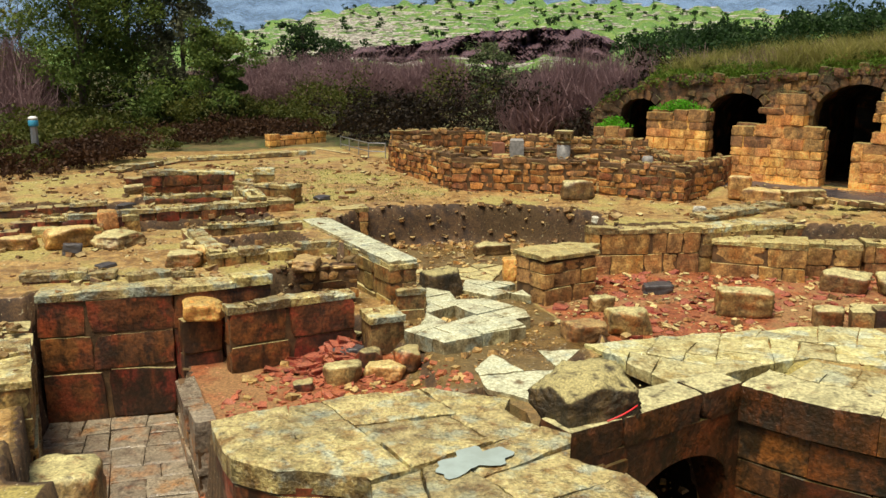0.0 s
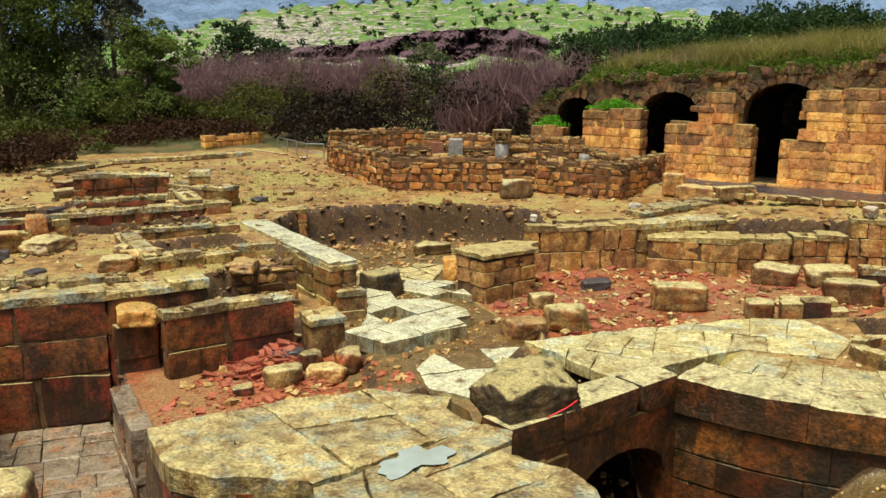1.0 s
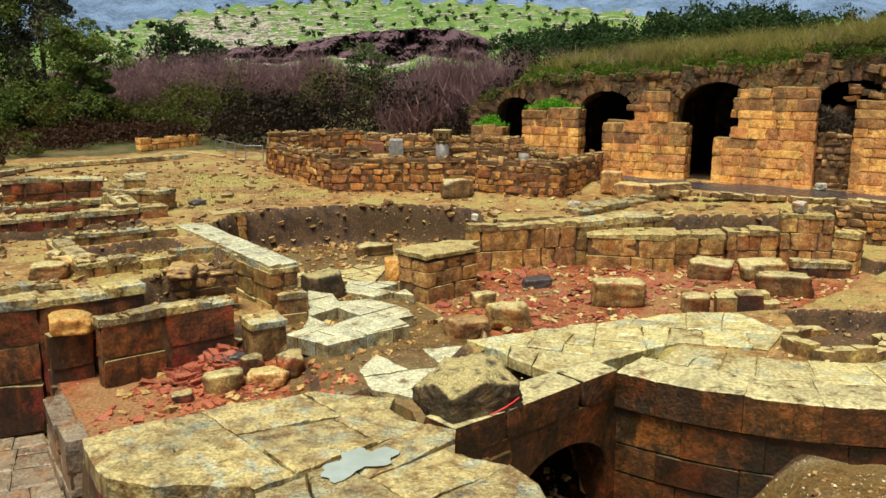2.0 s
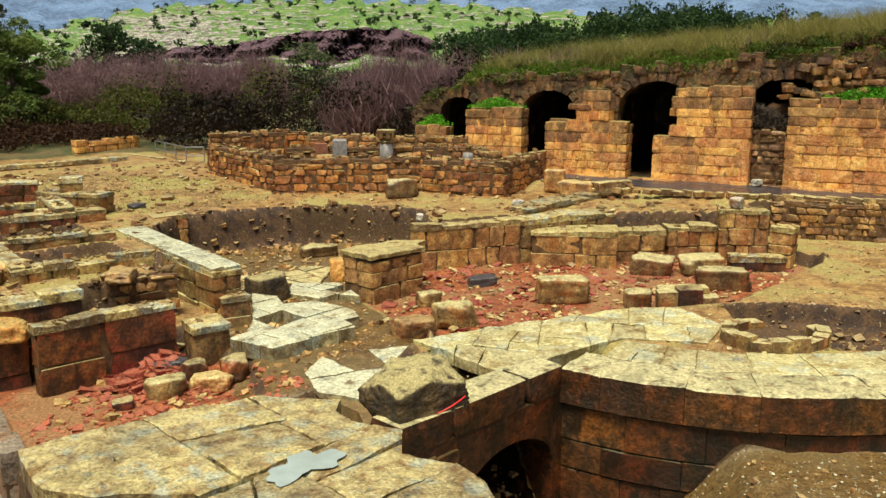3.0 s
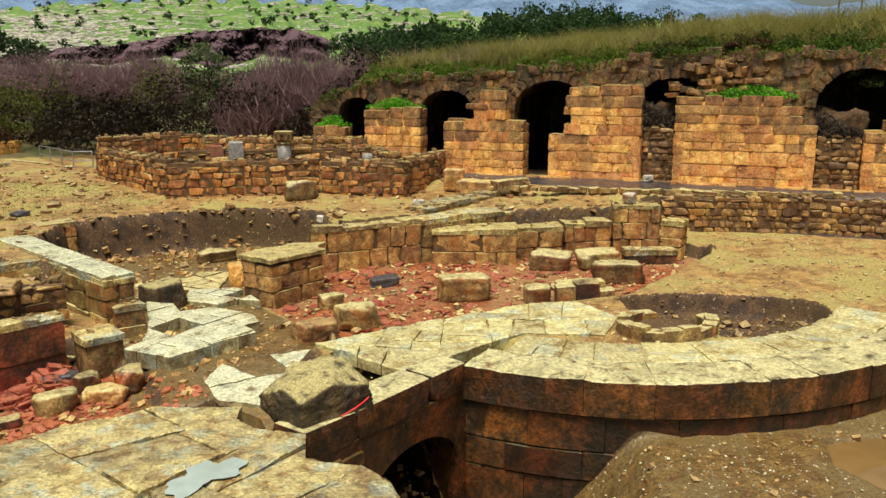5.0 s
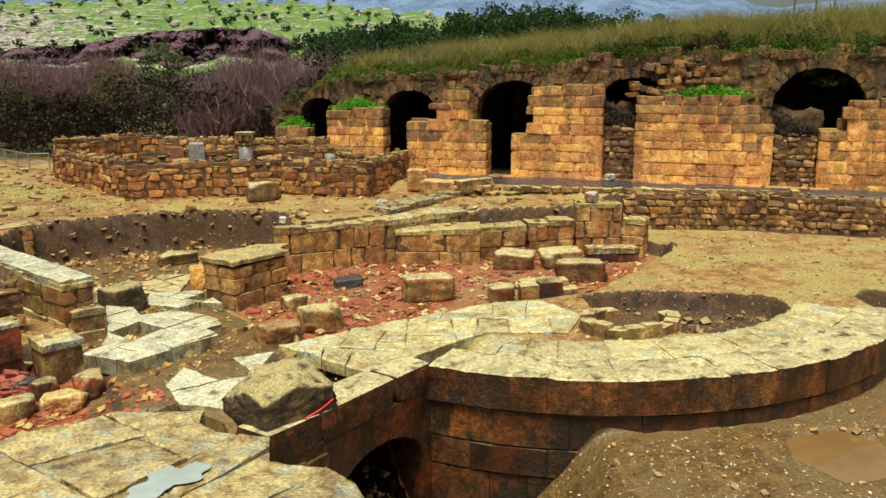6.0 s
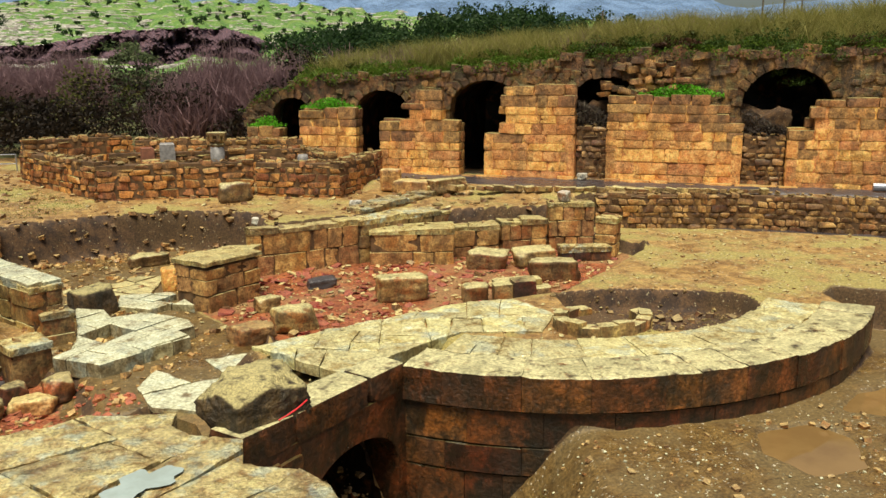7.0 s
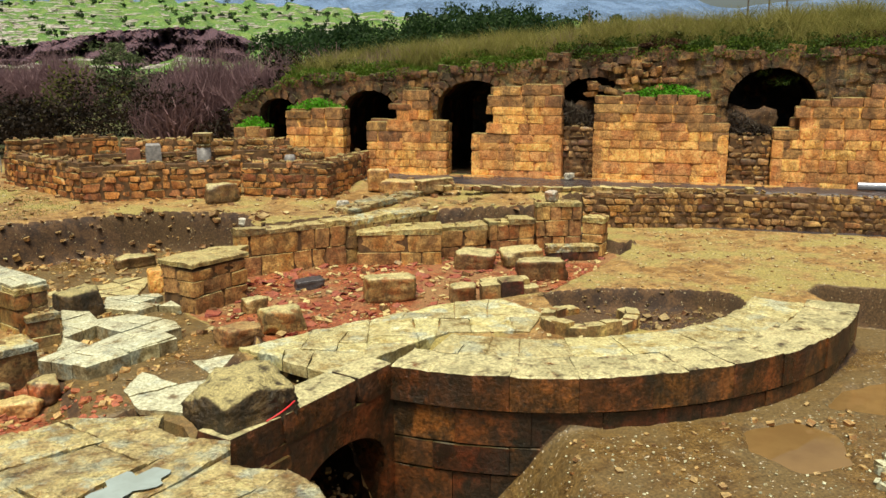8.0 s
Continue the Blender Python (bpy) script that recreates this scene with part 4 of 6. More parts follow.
def arc_block(name, r0, r1, a0, a1, z0, z1, material, parent, rng, cuts=4, worn=0.02):
    poly = [RING + Vector((math.cos(a0 + (a1 - a0) * k / cuts), math.sin(a0 + (a1 - a0) * k / cuts))) * r1 for k in range(cuts + 1)]
    poly += [RING + Vector((math.cos(a1 + (a0 - a1) * k / cuts), math.sin(a1 + (a0 - a1) * k / cuts))) * r0 for k in range(cuts + 1)]
    return slab_piece(name, poly, z1, z1 - z0, rng, material, parent, worn, 0.008, fine=3 if z1 > -1.5 else 0)


def arc_course(z0, z1, r0, r1, a_from, a_to, wide, material, name):
    a = a_from
    while a < a_to - 0.01:
        b = min(a + wide * rrng.uniform(0.6, 1.4) / r1, a_to)
        if a_to - b < 0.4 * wide / r1:
            b = a_to
        arc_block(name, r0 + rrng.uniform(-0.06, 0.06), r1 + rrng.uniform(-0.025, 0.025), a, b - 0.012 / r1, z0, z1, material, ring, rrng)
        a = b


A0, A1 = radians(-138), radians(-50)
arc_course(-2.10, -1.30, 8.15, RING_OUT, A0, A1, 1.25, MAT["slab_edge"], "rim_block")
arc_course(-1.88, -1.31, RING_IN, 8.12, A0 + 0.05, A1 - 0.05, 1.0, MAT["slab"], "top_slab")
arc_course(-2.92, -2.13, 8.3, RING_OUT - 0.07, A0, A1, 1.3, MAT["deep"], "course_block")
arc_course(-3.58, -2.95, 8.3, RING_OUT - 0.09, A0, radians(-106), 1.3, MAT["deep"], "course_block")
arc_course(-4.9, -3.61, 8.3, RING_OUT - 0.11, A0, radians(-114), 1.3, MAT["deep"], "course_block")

# ---- the arched wall beside it ----
C0, C1 = Vector((6.36, 16.30)), Vector((2.3, 13.75))
arch_wall = thing("arched_wall", (4.3, 15.3, -4.7), "wet ashlar wall, shade in its dark colour, with a low vaulted opening", "arched wall")


def arched_panel(a, b, z0, z1, thick, s0, s1, spring, crown, material, parent, name="wall_face", steps=26):
    """A wall from a to b with one arched opening through it."""
    a, b = Vector(a), Vector(b)
    length = (b - a).length
    d = (b - a) / length
    n = Vector((-d.y, d.x)) * thick
    crest = z1 if callable(z1) else (lambda v: z1)
    cuts = sorted({0.0, length, *(k * 0.225 for k in range(int(length / 0.225) + 1) if not s0 < k * 0.225 < s1), *(s0 + (s1 - s0) * k / steps for k in range(steps + 1))})
    def low(s):
        if s < s0 - 1e-6 or s > s1 + 1e-6:
            return z0
        u = (s - (s0 + s1) / 2) / ((s1 - s0) / 2)
        return spring + (crown - spring) * math.sqrt(max(0.0, 1 - u * u))
    verts, faces = [], []
    for lo, hi in zip(cuts, cuts[1:]):
        inside = lo >= s0 - 1e-6 and hi <= s1 + 1e-6
        zl, zh = (low(lo), low(hi)) if inside else (z0, z0)
        base = len(verts)
        for s, z in ((lo, zl), (hi, zh), (hi, crest(hi)), (lo, crest(lo))):
            for o in (0, 1):
                p = a + d * s + n * o
                verts.append((p.x, p.y, z))
        v = lambda i, o: base + 2 * i + o
        faces += [(v(0, 0), v(1, 0), v(2, 0), v(3, 0)), (v(0, 1), v(3, 1), v(2, 1), v(1, 1)), (v(3, 0), v(2, 0), v(2, 1), v(3, 1)),
                  (v(0, 0), v(0, 1), v(1, 1), v(1, 0))]
    for s in (0.0, length, s0, s1):
        p, q = a + d * s, a + d * s + n
        hi = crest(s) if s in (0.0, length) else spring
        base = len(verts)
        verts += [(p.x, p.y, z0), (q.x, q.y, z0), (q.x, q.y, hi), (p.x, p.y, hi)]
        faces.append((base, base + 1, base + 2, base + 3))
    bm = bmesh.new()
    vs = [bm.verts.new(v) for v in verts]
    for f in faces:
        bm.faces.new([vs[i] for i in f])
    bmesh.ops.remove_doubles(bm, verts=bm.verts, dist=0.0005)
    bmesh.ops.recalc_face_normals(bm, faces=bm.faces)
    return part(name, bm, material, parent)


def tunnel(a, d, n, s0, s1, z0, spring, crown, off, deep, material, parent, name="vault"):
    """A barrel vault behind an arch, closed at its far end."""
    steps, verts, faces = 16, [], []
    half, mid = (s1 - s0) / 2, (s0 + s1) / 2
    prof = [(-half, z0), (-half, spring)] + [(-half * math.cos(math.pi * k / steps), spring + (crown - spring) * math.sin(math.pi * k / steps))
                                             for k in range(1, steps)] + [(half, spring), (half, z0)]
    for o in (off, off + deep):
        for s, z in prof:
            p = a + d * (mid + s) + n * o
            verts.append((p.x, p.y, z))
    m = len(prof)
    for i in range(m):
        j = (i + 1) % m
        faces.append((i, j, m + j, m + i))
    faces.append(list(range(m, 2 * m)))
    return raw(name, verts, faces, material, parent)


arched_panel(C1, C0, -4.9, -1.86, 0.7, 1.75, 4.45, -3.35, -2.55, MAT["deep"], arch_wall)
dd = (C0 - C1).normalized()
nn = Vector((-dd.y, dd.x))
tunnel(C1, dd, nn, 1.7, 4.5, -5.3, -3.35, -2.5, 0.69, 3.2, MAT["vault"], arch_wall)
arng = random.Random(31)
s = 0.1
while s < 4.7:
    w = min(arng.uniform(1.3, 2.2), 4.78 - s)
    c = C1 + dd * (s + w / 2) + nn * 0.4
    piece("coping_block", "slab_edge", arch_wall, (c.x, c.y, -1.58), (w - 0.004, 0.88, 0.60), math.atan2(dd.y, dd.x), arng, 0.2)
    s += w
for s, w, z in ((0.2, 0.7, -2.3), (0.9, 0.6, -2.35), (0.5, 0.9, -2.9), (1.0, 0.5, -3.0)):
    c = C1 + dd * (s + w / 2) + nn * 0.06
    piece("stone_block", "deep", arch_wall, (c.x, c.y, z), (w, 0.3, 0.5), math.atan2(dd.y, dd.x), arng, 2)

# ---- paving between the ring and the court ----
terrace = thing("paved_terrace", (6.5, 18.2, -1.5), "lichened irregular paving slabs with gaps", "paving")
flags([(3.55, 18.8), (5.6, 19.35), (7.5, 19.7), (9, 20.15), (10.9, 19.9), (11.2, 18.2), (10.2, 17.1), (8.4, 17.9), (7.0, 17.3), (6.0, 16.75), (5.0, 16.25)],
      0.72, -1.30, 0.3, "slab", terrace, 8, turn=radians(-25), fine=3, keep=lambda c, r: r.random() > 0.06)
alley = thing("wet_pavement", (2.4, 17.5, -2.1), "flat wet pale slabs between the walls, dirt washed over them", "paving")
part("bedding", prism([(3.7, 19.7), (2.5, 19.5), (1.7, 19.1), (1.3, 18.2), (1.4, 16.9), (1.9, 16.1), (2.0, 14.4), (2.4, 14.5), (5.95, 16.75), (6.0, 17.4), (4.8, 19.0)], -2.35, -1.86), MAT["topsoil"], alley)
flags([(3.8, 19.85), (2.5, 19.7), (1.45, 19.4), (1.0, 18.4), (1.2, 17.2), (2.0, 16.6), (2.7, 15.9), (3.4, 15.9), (4.4, 16.5), (3.5, 18.6)], 0.9, -1.75, 0.14, "wet", alley, 9, turn=radians(20), fine=2, keep=lambda c, r: r.random() > 0.08)

# ---- the broad wall head in the foreground ----
OUT = [(-3.99, 14.48), (-1.77, 15.64), (-0.02, 16.14), (0.76, 15.88), (1.5, 15.6), (1.15, 14.45), (1.76, 14.36), (2.4, 13.86), (2.25, 13.1), (3.0, 12.5), (3.3, 11.7),
       (3.3, 10.2), (-0.7, 10.2), (-1.0, 12.35), (-1.7, 12.5), (-2.5, 12.55), (-3.3, 12.95), (-3.55, 13.4)]
head = thing("broad_wall_head", (0, 13, -4.0), "broad wall head of large lichened slabs with puddle", "wall")
cx, cy = 0.0, 13.0
part("wall_core", prism([(cx + (x - cx) * 0.965, cy + (y - cy) * 0.965) for x, y in OUT], -4.9, -1.62), MAT["dark"], head)
flags(OUT, 1.15, -1.30, 0.42, "head", head, 12, gap=0.034, turn=radians(22), jitter=0.6, fine=4, tilt=0.035)
flags([(cx + (x - cx) * 0.985, cy + (y - cy) * 0.985) for x, y in OUT], 0.8, -1.74, 0.5, "dark", head, 13, gap=0.03, turn=radians(22), name="course_stone")

# ---- the vaults under the mound ----
vaults = thing("vaulted_hall", (*at_front(7, 1.2), 0.0), "long ruined front of arched stone vaults under turf", "vaulted wall")
ARCHES = ((-6.0, -3.9, 2.5, 3.4), (-1.6, 1.2, 2.6, 3.78), (3.1, 6.6, 2.9, 4.22), (8.6, 11.9, 3.2, 4.4), (15.8, 19.4, 3.2, 4.78))
PANELS = ((-7.5, -2.8, 4.35), (-2.8, 2.1, 4.75), (2.1, 7.6, 5.15), (7.6, 13.8, 5.45), (13.8, 26.0, 5.5))
vrng = random.Random(41)
fturn = math.atan2(FU.y, FU.x)
for (p0, p1, ztop), (s0, s1, spring, crown) in zip(PANELS, ARCHES):
    arched_panel(at_front(p0, 0.9), at_front(p1, 0.9), -0.2, lambda v, o=p0: float(front_top(v + o)), 0.8, s0 - p0, s1 - p0, spring, crown, MAT["backwall"], vaults)
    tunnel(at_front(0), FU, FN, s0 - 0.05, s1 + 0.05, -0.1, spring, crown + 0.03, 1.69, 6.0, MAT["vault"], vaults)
    mid, half = (s0 + s1) / 2, (s1 - s0) / 2
    count = max(9, int((s1 - s0) * 4.2))
    for k in range(count):
        a = math.pi * (k + 0.5) / count
        c = at_front(mid - (half + 0.17) * math.cos(a), 0.98 + vrng.uniform(-0.03, 0.03))
        ob = new("voussoir", vrng.choice(BLOCKS["backwall"]))
        ob.parent = vaults
        ob.matrix_basis = (Matrix.Translation(Vector((c.x, c.y, spring + (crown - spring + 0.17) * math.sin(a))) - vaults.location)
                           @ Matrix.Rotation(fturn, 4, "Z") @ Matrix.Rotation(a - math.pi / 2, 4, "Y")
                           @ Matrix.Diagonal((math.pi * half / count * vrng.uniform(0.8, 1.05), 0.34, vrng.uniform(0.34, 0.46), 1)))
    for _ in range(int((p1 - p0) * 15)):
        s, z = vrng.uniform(p0, p1), vrng.uniform(2.0, float(front_top(p0)) + 0.2)
        u = (s - mid) / (half + 0.35)
        if abs(u) < 1 and z < spring + (crown - spring + 0.4) * math.sqrt(1 - u * u):
            continue
        c = at_front(s, 0.9)
        piece("field_stone", "rubble_back", vaults, (c.x, c.y, z), (vrng.uniform(0.3, 0.75), vrng.uniform(0.10, 0.20), vrng.uniform(0.2, 0.42)), fturn, vrng, 7)


def steps_profile(*rows):
    def height(s):
        z = rows[0][1]
        for at, h in rows:
            if s >= at:
                z = h
        return z
    return height


PIERS = ((-7.0, -5.2, steps_profile((0, 2.05)), "small broken ashlar pier with grass on top"),
         (-4.17, -1.2, steps_profile((0, 2.95)), "golden ashlar pier topped with bright weeds"),
         (-0.05, 3.85, steps_profile((0, 2.65), (1.3, 3.2), (1.65, 3.8), (2.95, 3.2), (3.2, 2.65)), "golden ashlar pier with a broken stepped top"),
         (4.98, 9.05, steps_profile((0, 2.1), (0.55, 2.75), (0.95, 4.1), (3.9, 2.75)), "tall golden ashlar pier stepped beside a doorway"),
         (10.4, 15.98, steps_profile((0, 2.6), (0.2, 3.7), (4.4, 3.2), (4.9, 2.6)), "broad golden ashlar pier topped with green weeds"),
         (17.65, 25.0, steps_profile((0, 2.35), (0.7, 3.55), (3.3, 4.1)), "long golden ashlar pier with a stepped end"))
for s0, s1, prof, label in PIERS:
    a, b = at_front(s0), at_front(s1)
    root = thing("vault_pier", (*((a + b) / 2), 0), label, "stone pier", "piers of the vault front")
    wall("", a, b, -0.15, max(prof(k * 0.1) for k in range(int((s1 - s0) * 10))), 0.9, 0.44, 0.88, "facade", "", root=root, profile=prof, ragged=0.12, gap=0.009, cap="weathered", cap_depth=0.95)
for s, z1, label in ((10.62, 2.1, "upright jamb stone of the broad pier"), (15.75, 2.2, "upright jamb stone at a blocked doorway"), (17.88, 2.0, "upright jamb stone of the long pier"), (5.2, 2.0, "upright jamb stone of the tall doorway"), (8.85, 1.9, "upright jamb stone beside rubble blocking")):
    c = at_front(s, 0.3)
    jamb = thing("door_jamb", (c.x, c.y, -0.1), label, "jamb stone", "jambs of the vault front")
    piece("jamb_block", "facade", jamb, (c.x, c.y, z1 * 0.31 - 0.1), (0.42, 0.66, z1 * 0.62), fturn, vrng, 0.5)
    piece("jamb_block", "facade", jamb, (c.x, c.y, z1 * 0.81 - 0.1), (0.44, 0.66, z1 * 0.37), fturn, vrng, 0.8)
for _ in range(90):
    s = vrng.uniform(-6.5, 25)
    c = at_front(s, 1.0 + vrng.uniform(-0.05, 0.25))
    piece("crest_stone", "backwall", vaults, (c.x, c.y, float(front_top(s)) - 0.05), (vrng.uniform(0.25, 0.8), vrng.uniform(0.3, 0.5), vrng.uniform(0.18, 0.42)), fturn, vrng, 9)
# fallen masonry over the blocked doorway, and earth that has slid into the last vault
fall = thing("fallen_masonry", (*at_front(12.0, 1.0), 3.6), "tumbled reddish masonry above the broad pier", "rubble")
for _ in range(75):
    s = vrng.gauss(11.9, 0.75)
    z = vrng.uniform(3.6, 5.35 - 0.35 * abs(s - 12.1))
    c = at_front(s, 0.75 + vrng.uniform(-0.2, 0.25))
    piece("fallen_stone", vrng.choice(("rubble_back", "rubble_mossy", "rubble")), fall, (c.x, c.y, z), (vrng.uniform(0.25, 0.7), vrng.uniform(0.25, 0.5), vrng.uniform(0.18, 0.38)), fturn + vrng.uniform(-0.5, 0.5), vrng, 14)
wall("door_infill", at_front(9.05, 0.4), at_front(10.4, 0.4), -0.15, 2.35, 0.5, 0.24, 0.36, "rubble", "rubble blocking of an old doorway", ragged=0.2)
wall("door_infill", at_front(15.98, 0.4), at_front(17.65, 0.4), -0.15, 2.1, 0.5, 0.24, 0.36, "rubble", "rubble blocking between two piers", ragged=0.2)
wall("threshold_kerb", at_front(10.4, -0.35), at_front(18.2, -0.35), -0.15, 0.12, 0.35, 0.25, 1.2, "facade", "low stone sill along the foot of the piers")
wall("threshold_kerb", at_front(-0.1, -0.3), at_front(9.1, -0.3), -0.15, 0.1, 0.3, 0.25, 1.1, "facade", "low stone sill beside the path")

# ---- retaining wall below the path ----
wall("retaining_wall", (18.9, 27.9), (24.4, 25.2), -1.5, 0.0, 0.7, 0.24, 0.36, "rubble", "dry-stone retaining wall of mixed field stones", ragged=0.12, gap=0.008)
wall("retaining_wall", (24.25, 25.3), (31.5, 18.9), -1.5, 0.0, 0.7, 0.24, 0.36, "rubble", "dry-stone retaining wall of mixed field stones", ragged=0.12, gap=0.008)
krng = random.Random(51)
kerb = thing("path_kerb", (19, 29.5, 0), "line of pale rounded kerb stones along the path", "kerb")
for k in range(34):
    t = k / 33
    c = Vector((13.6, 32.0)).lerp(Vector((25.0, 25.3)), t)
    piece("kerb_stone", "pale", kerb, (c.x, c.y + krng.uniform(-0.1, 0.1), 0.02), (krng.uniform(0.25, 0.55), 0.28, krng.uniform(0.14, 0.26)), krng.uniform(-1, 0), krng, 8)

# ---- the many-sided building on the terrace ----
OCT = [(-1.9, 41.3), (0.96, 35.7), (6.96, 34.7), (9.99, 32.8), (12.4, 35.4)]
for k, (a, b) in enumerate(zip(OCT, OCT[1:])):
    wall("sanctuary_wall", a, b, -0.45, (1.35, 1.2, 1.15, 1.15)[k], 0.75, 0.27, 0.5, "rubble_sanctuary", "coursed golden rubble wall with weathered top", ragged=0.28, gap=0.02, cap="rubble_mossy", cap_depth=0.3)
wall("sanctuary_back_wall", (-1.7, 42.2), (3.0, 43.4), -0.4, 1.75, 0.7, 0.3, 0.5, "rubble_sanctuary", "rear golden rubble wall, partly fallen", ragged=0.2, gap=0.02, cap="rubble_mossy", cap_depth=0.3)
wall("sanctuary_back_wall", (3.0, 43.4), (12.2, 39.6), -0.4, 1.5, 0.7, 0.3, 0.55, "rubble_sanctuary", "long rear golden rubble wall", ragged=0.2, gap=0.02, cap="rubble_mossy", cap_depth=0.3)
wall("sanctuary_cross_wall", (1.6, 38.6), (9.8, 37.2), -0.4, 1.38, 0.6, 0.3, 0.5, "rubble_sanctuary", "inner golden rubble cross wall", ragged=0.2, gap=0.02, cap="rubble_mossy", cap_depth=0.3)
wall("sanctuary_cross_wall", (10.6, 34.9), (10.2, 38.6), -0.4, 1.3, 0.6, 0.3, 0.5, "rubble_sanctuary", "inner golden rubble side wall", ragged=0.2, gap=0.02, cap="rubble_mossy", cap_depth=0.3)
wall("sanctuary_return", (12.4, 35.4), (13.4, 37.2), -0.4, 1.1, 0.7, 0.3, 0.5, "rubble_sanctuary", "short return of golden rubble wall", ragged=0.2)


def lathe(profile, sides=20):
    bm = bmesh.new()
    rings = [[bm.verts.new((r * math.cos(6.2832 * k / sides), r * math.sin(6.2832 * k / sides), z)) for k in range(sides)] for r, z in profile]
    for lo, hi in zip(rings, rings[1:]):
        for k in range(sides):
            bm.faces.new((lo[k], lo[(k + 1) % sides], hi[(k + 1) % sides], hi[k]))
    bm.faces.new(rings[-1])
    bm.faces.new(rings[0][::-1])
    return bm


def placed(bm, x, y, z, turn=0.0):
    bmesh.ops.transform(bm, matrix=pose(x, y, z, 0, 0, turn), verts=bm.verts)
    return bm


column = thing("standing_column", (5.95, 37.3, -0.3), "short grey column shaft with a carved pale capital", "column")
part("shaft", placed(lathe([(0.36, 0), (0.36, 0.12), (0.31, 0.18), (0.30, 1.2), (0.29, 1.85)]), 5.95, 37.3, -0.3), MAT["granite"], column, "grey granite shaft", True)
part("capital", placed(lathe([(0.31, 0), (0.33, 0.1), (0.29, 0.14), (0.32, 0.2), (0.38, 0.32), (0.33, 0.34), (0.37, 0.40), (0.43, 0.50), (0.43, 0.60)], 8), 5.95, 37.3, 1.54), MAT["pale"], column, "carved pale limestone capital")
crng = random.Random(61)
for k in range(8):
    a = k * math.pi / 4
    piece("acanthus_leaf", "pale", column, (5.95 + 0.36 * math.cos(a), 37.3 + 0.36 * math.sin(a), 1.90), (0.1, 0.16, 0.24), a, crng, 6)
stump = thing("column_stump", (3.75, 37.8, -0.3), "broken grey column stump beside a reddish one", "column")
part("shaft", placed(lathe([(0.46, 0), (0.44, 1.6), (0.42, 1.98), (0.36, 2.03)], 4), 3.95, 37.8, -0.3, 40), MAT["granite"], stump, "grey granite shaft")
part("shaft", placed(lathe([(0.36, 0), (0.35, 1.5), (0.34, 1.85)], 4), 3.15, 37.9, -0.3, 50), MAT["redstone"], stump, "reddish stone shaft")
stump2 = thing("column_stump", (9.4, 36.3, -0.3), "small grey column stump inside the building", "column")
part("shaft", placed(lathe([(0.26, 0), (0.25, 1.3), (0.2, 1.45)], 14), 9.4, 36.3, -0.3), MAT["granite"], stump2, "", True)

# ---- far gangway with rails ----
gang = thing("railed_gangway", (-4.0, 46.0, -0.2), "grey metal gangway with tubular hand rails", "gangway")


def tube(points, r, sides=8):
    bm = bmesh.new()
    for a, b in zip(points, points[1:]):
        a, b = Vector(a), Vector(b)
        m = Matrix.Translation((a + b) / 2) @ (b - a).to_track_quat("Z", "Y").to_matrix().to_4x4()
        bmesh.ops.create_cone(bm, cap_ends=True, segments=sides, radius1=r, radius2=r, depth=(b - a).length, matrix=m)
    return bm


part("deck", box_bm((-4.9, 49.2), (-3.05, 45.1), -0.12, 0.0, 1.2), MAT["steel"], gang, "grey metal deck")
for k in range(4):
    p = Vector((-4.9, 49.2)).lerp(Vector((-3.05, 45.1)), k / 3)
    part("post", tube([(p.x, p.y, -0.2), (p.x, p.y, 0.85)], 0.03), MAT["steel"], gang)
for z in (0.42, 0.85):
    part("rail", tube([(-4.9, 49.2, z), (-3.05, 45.1, z), (-2.16, 44.9, z)], 0.026), MAT["steel"], gang)
part("post", tube([(-2.16, 44.9, -0.3), (-2.16, 44.9, 0.85)], 0.03), MAT["steel"], gang)
part("ramp_kerb", box_bm((-7.8, 51.0), (-4.4, 46.6), -0.1, 0.16, 0.3), MAT["pale"], gang, "pale concrete ramp edge")
wall("far_berm", (-13.8, 38.9), (-12.4, 43.2), -0.5, 0.25, 0.7, 0.5, 1.6, "dark", "low dark kerb wall at the edge of the dig")
wall("far_berm", (-12.4, 43.2), (-6.0, 46.5), -0.5, 0.25, 0.7, 0.5, 1.8, "dark", "low dark kerb wall with a pale worn top")
wall("far_stub", (-9.0, 49.6), (-6.0, 52.0), -0.2, 0.9, 0.6, 0.36, 0.6, "facade", "broken golden stub wall before the thicket")

# ---- sunken floors ----
pit_floor = thing("pit_floor", (-6.5, 16, -3.6), "wet grey-brown flagstones on the pit floor", "paving")
flags([(-9.1, 19.3), (-6.3, 19.9), (-5.8, 18.7), (-4.75, 16.0), (-3.6, 13.2), (-3.3, 11), (-5.4, 11), (-6.5, 13.0), (-8.9, 18.5)], 0.62, -3.45, 0.2, "grey", pit_floor, 14, gap=0.02, turn=radians(15), jitter=0.15)
walk_slabs = thing("marble_walkway", (1, 22, -1.9), "wet white marble slabs of a street with a drain hole", "paving")
STREET = [(-0.09, 24.5), (0.6, 24.1), (0.75, 23.3), (1.6, 23.4), (2.58, 22.3), (2.65, 21.6), (2.2, 21.4), (2.43, 20.77), (0.32, 19.46), (-0.65, 20.5), (-0.25, 20.9), (-0.09, 21.99)]
flags(STREET, 0.62, -1.50, 0.42, "wet", walk_slabs, 15, gap=0.03, turn=radians(38), jitter=0.3,
      keep=lambda c, r: not (0.4 < c.x < 1.45 and 21.4 < c.y < 22.3))
flags([(0.32, 19.52), (2.38, 20.8), (2.2, 21.2), (0.1, 19.85)], 0.8, -1.47, 0.5, "wet", walk_slabs, 18, gap=0.02, turn=radians(32), jitter=0.1)
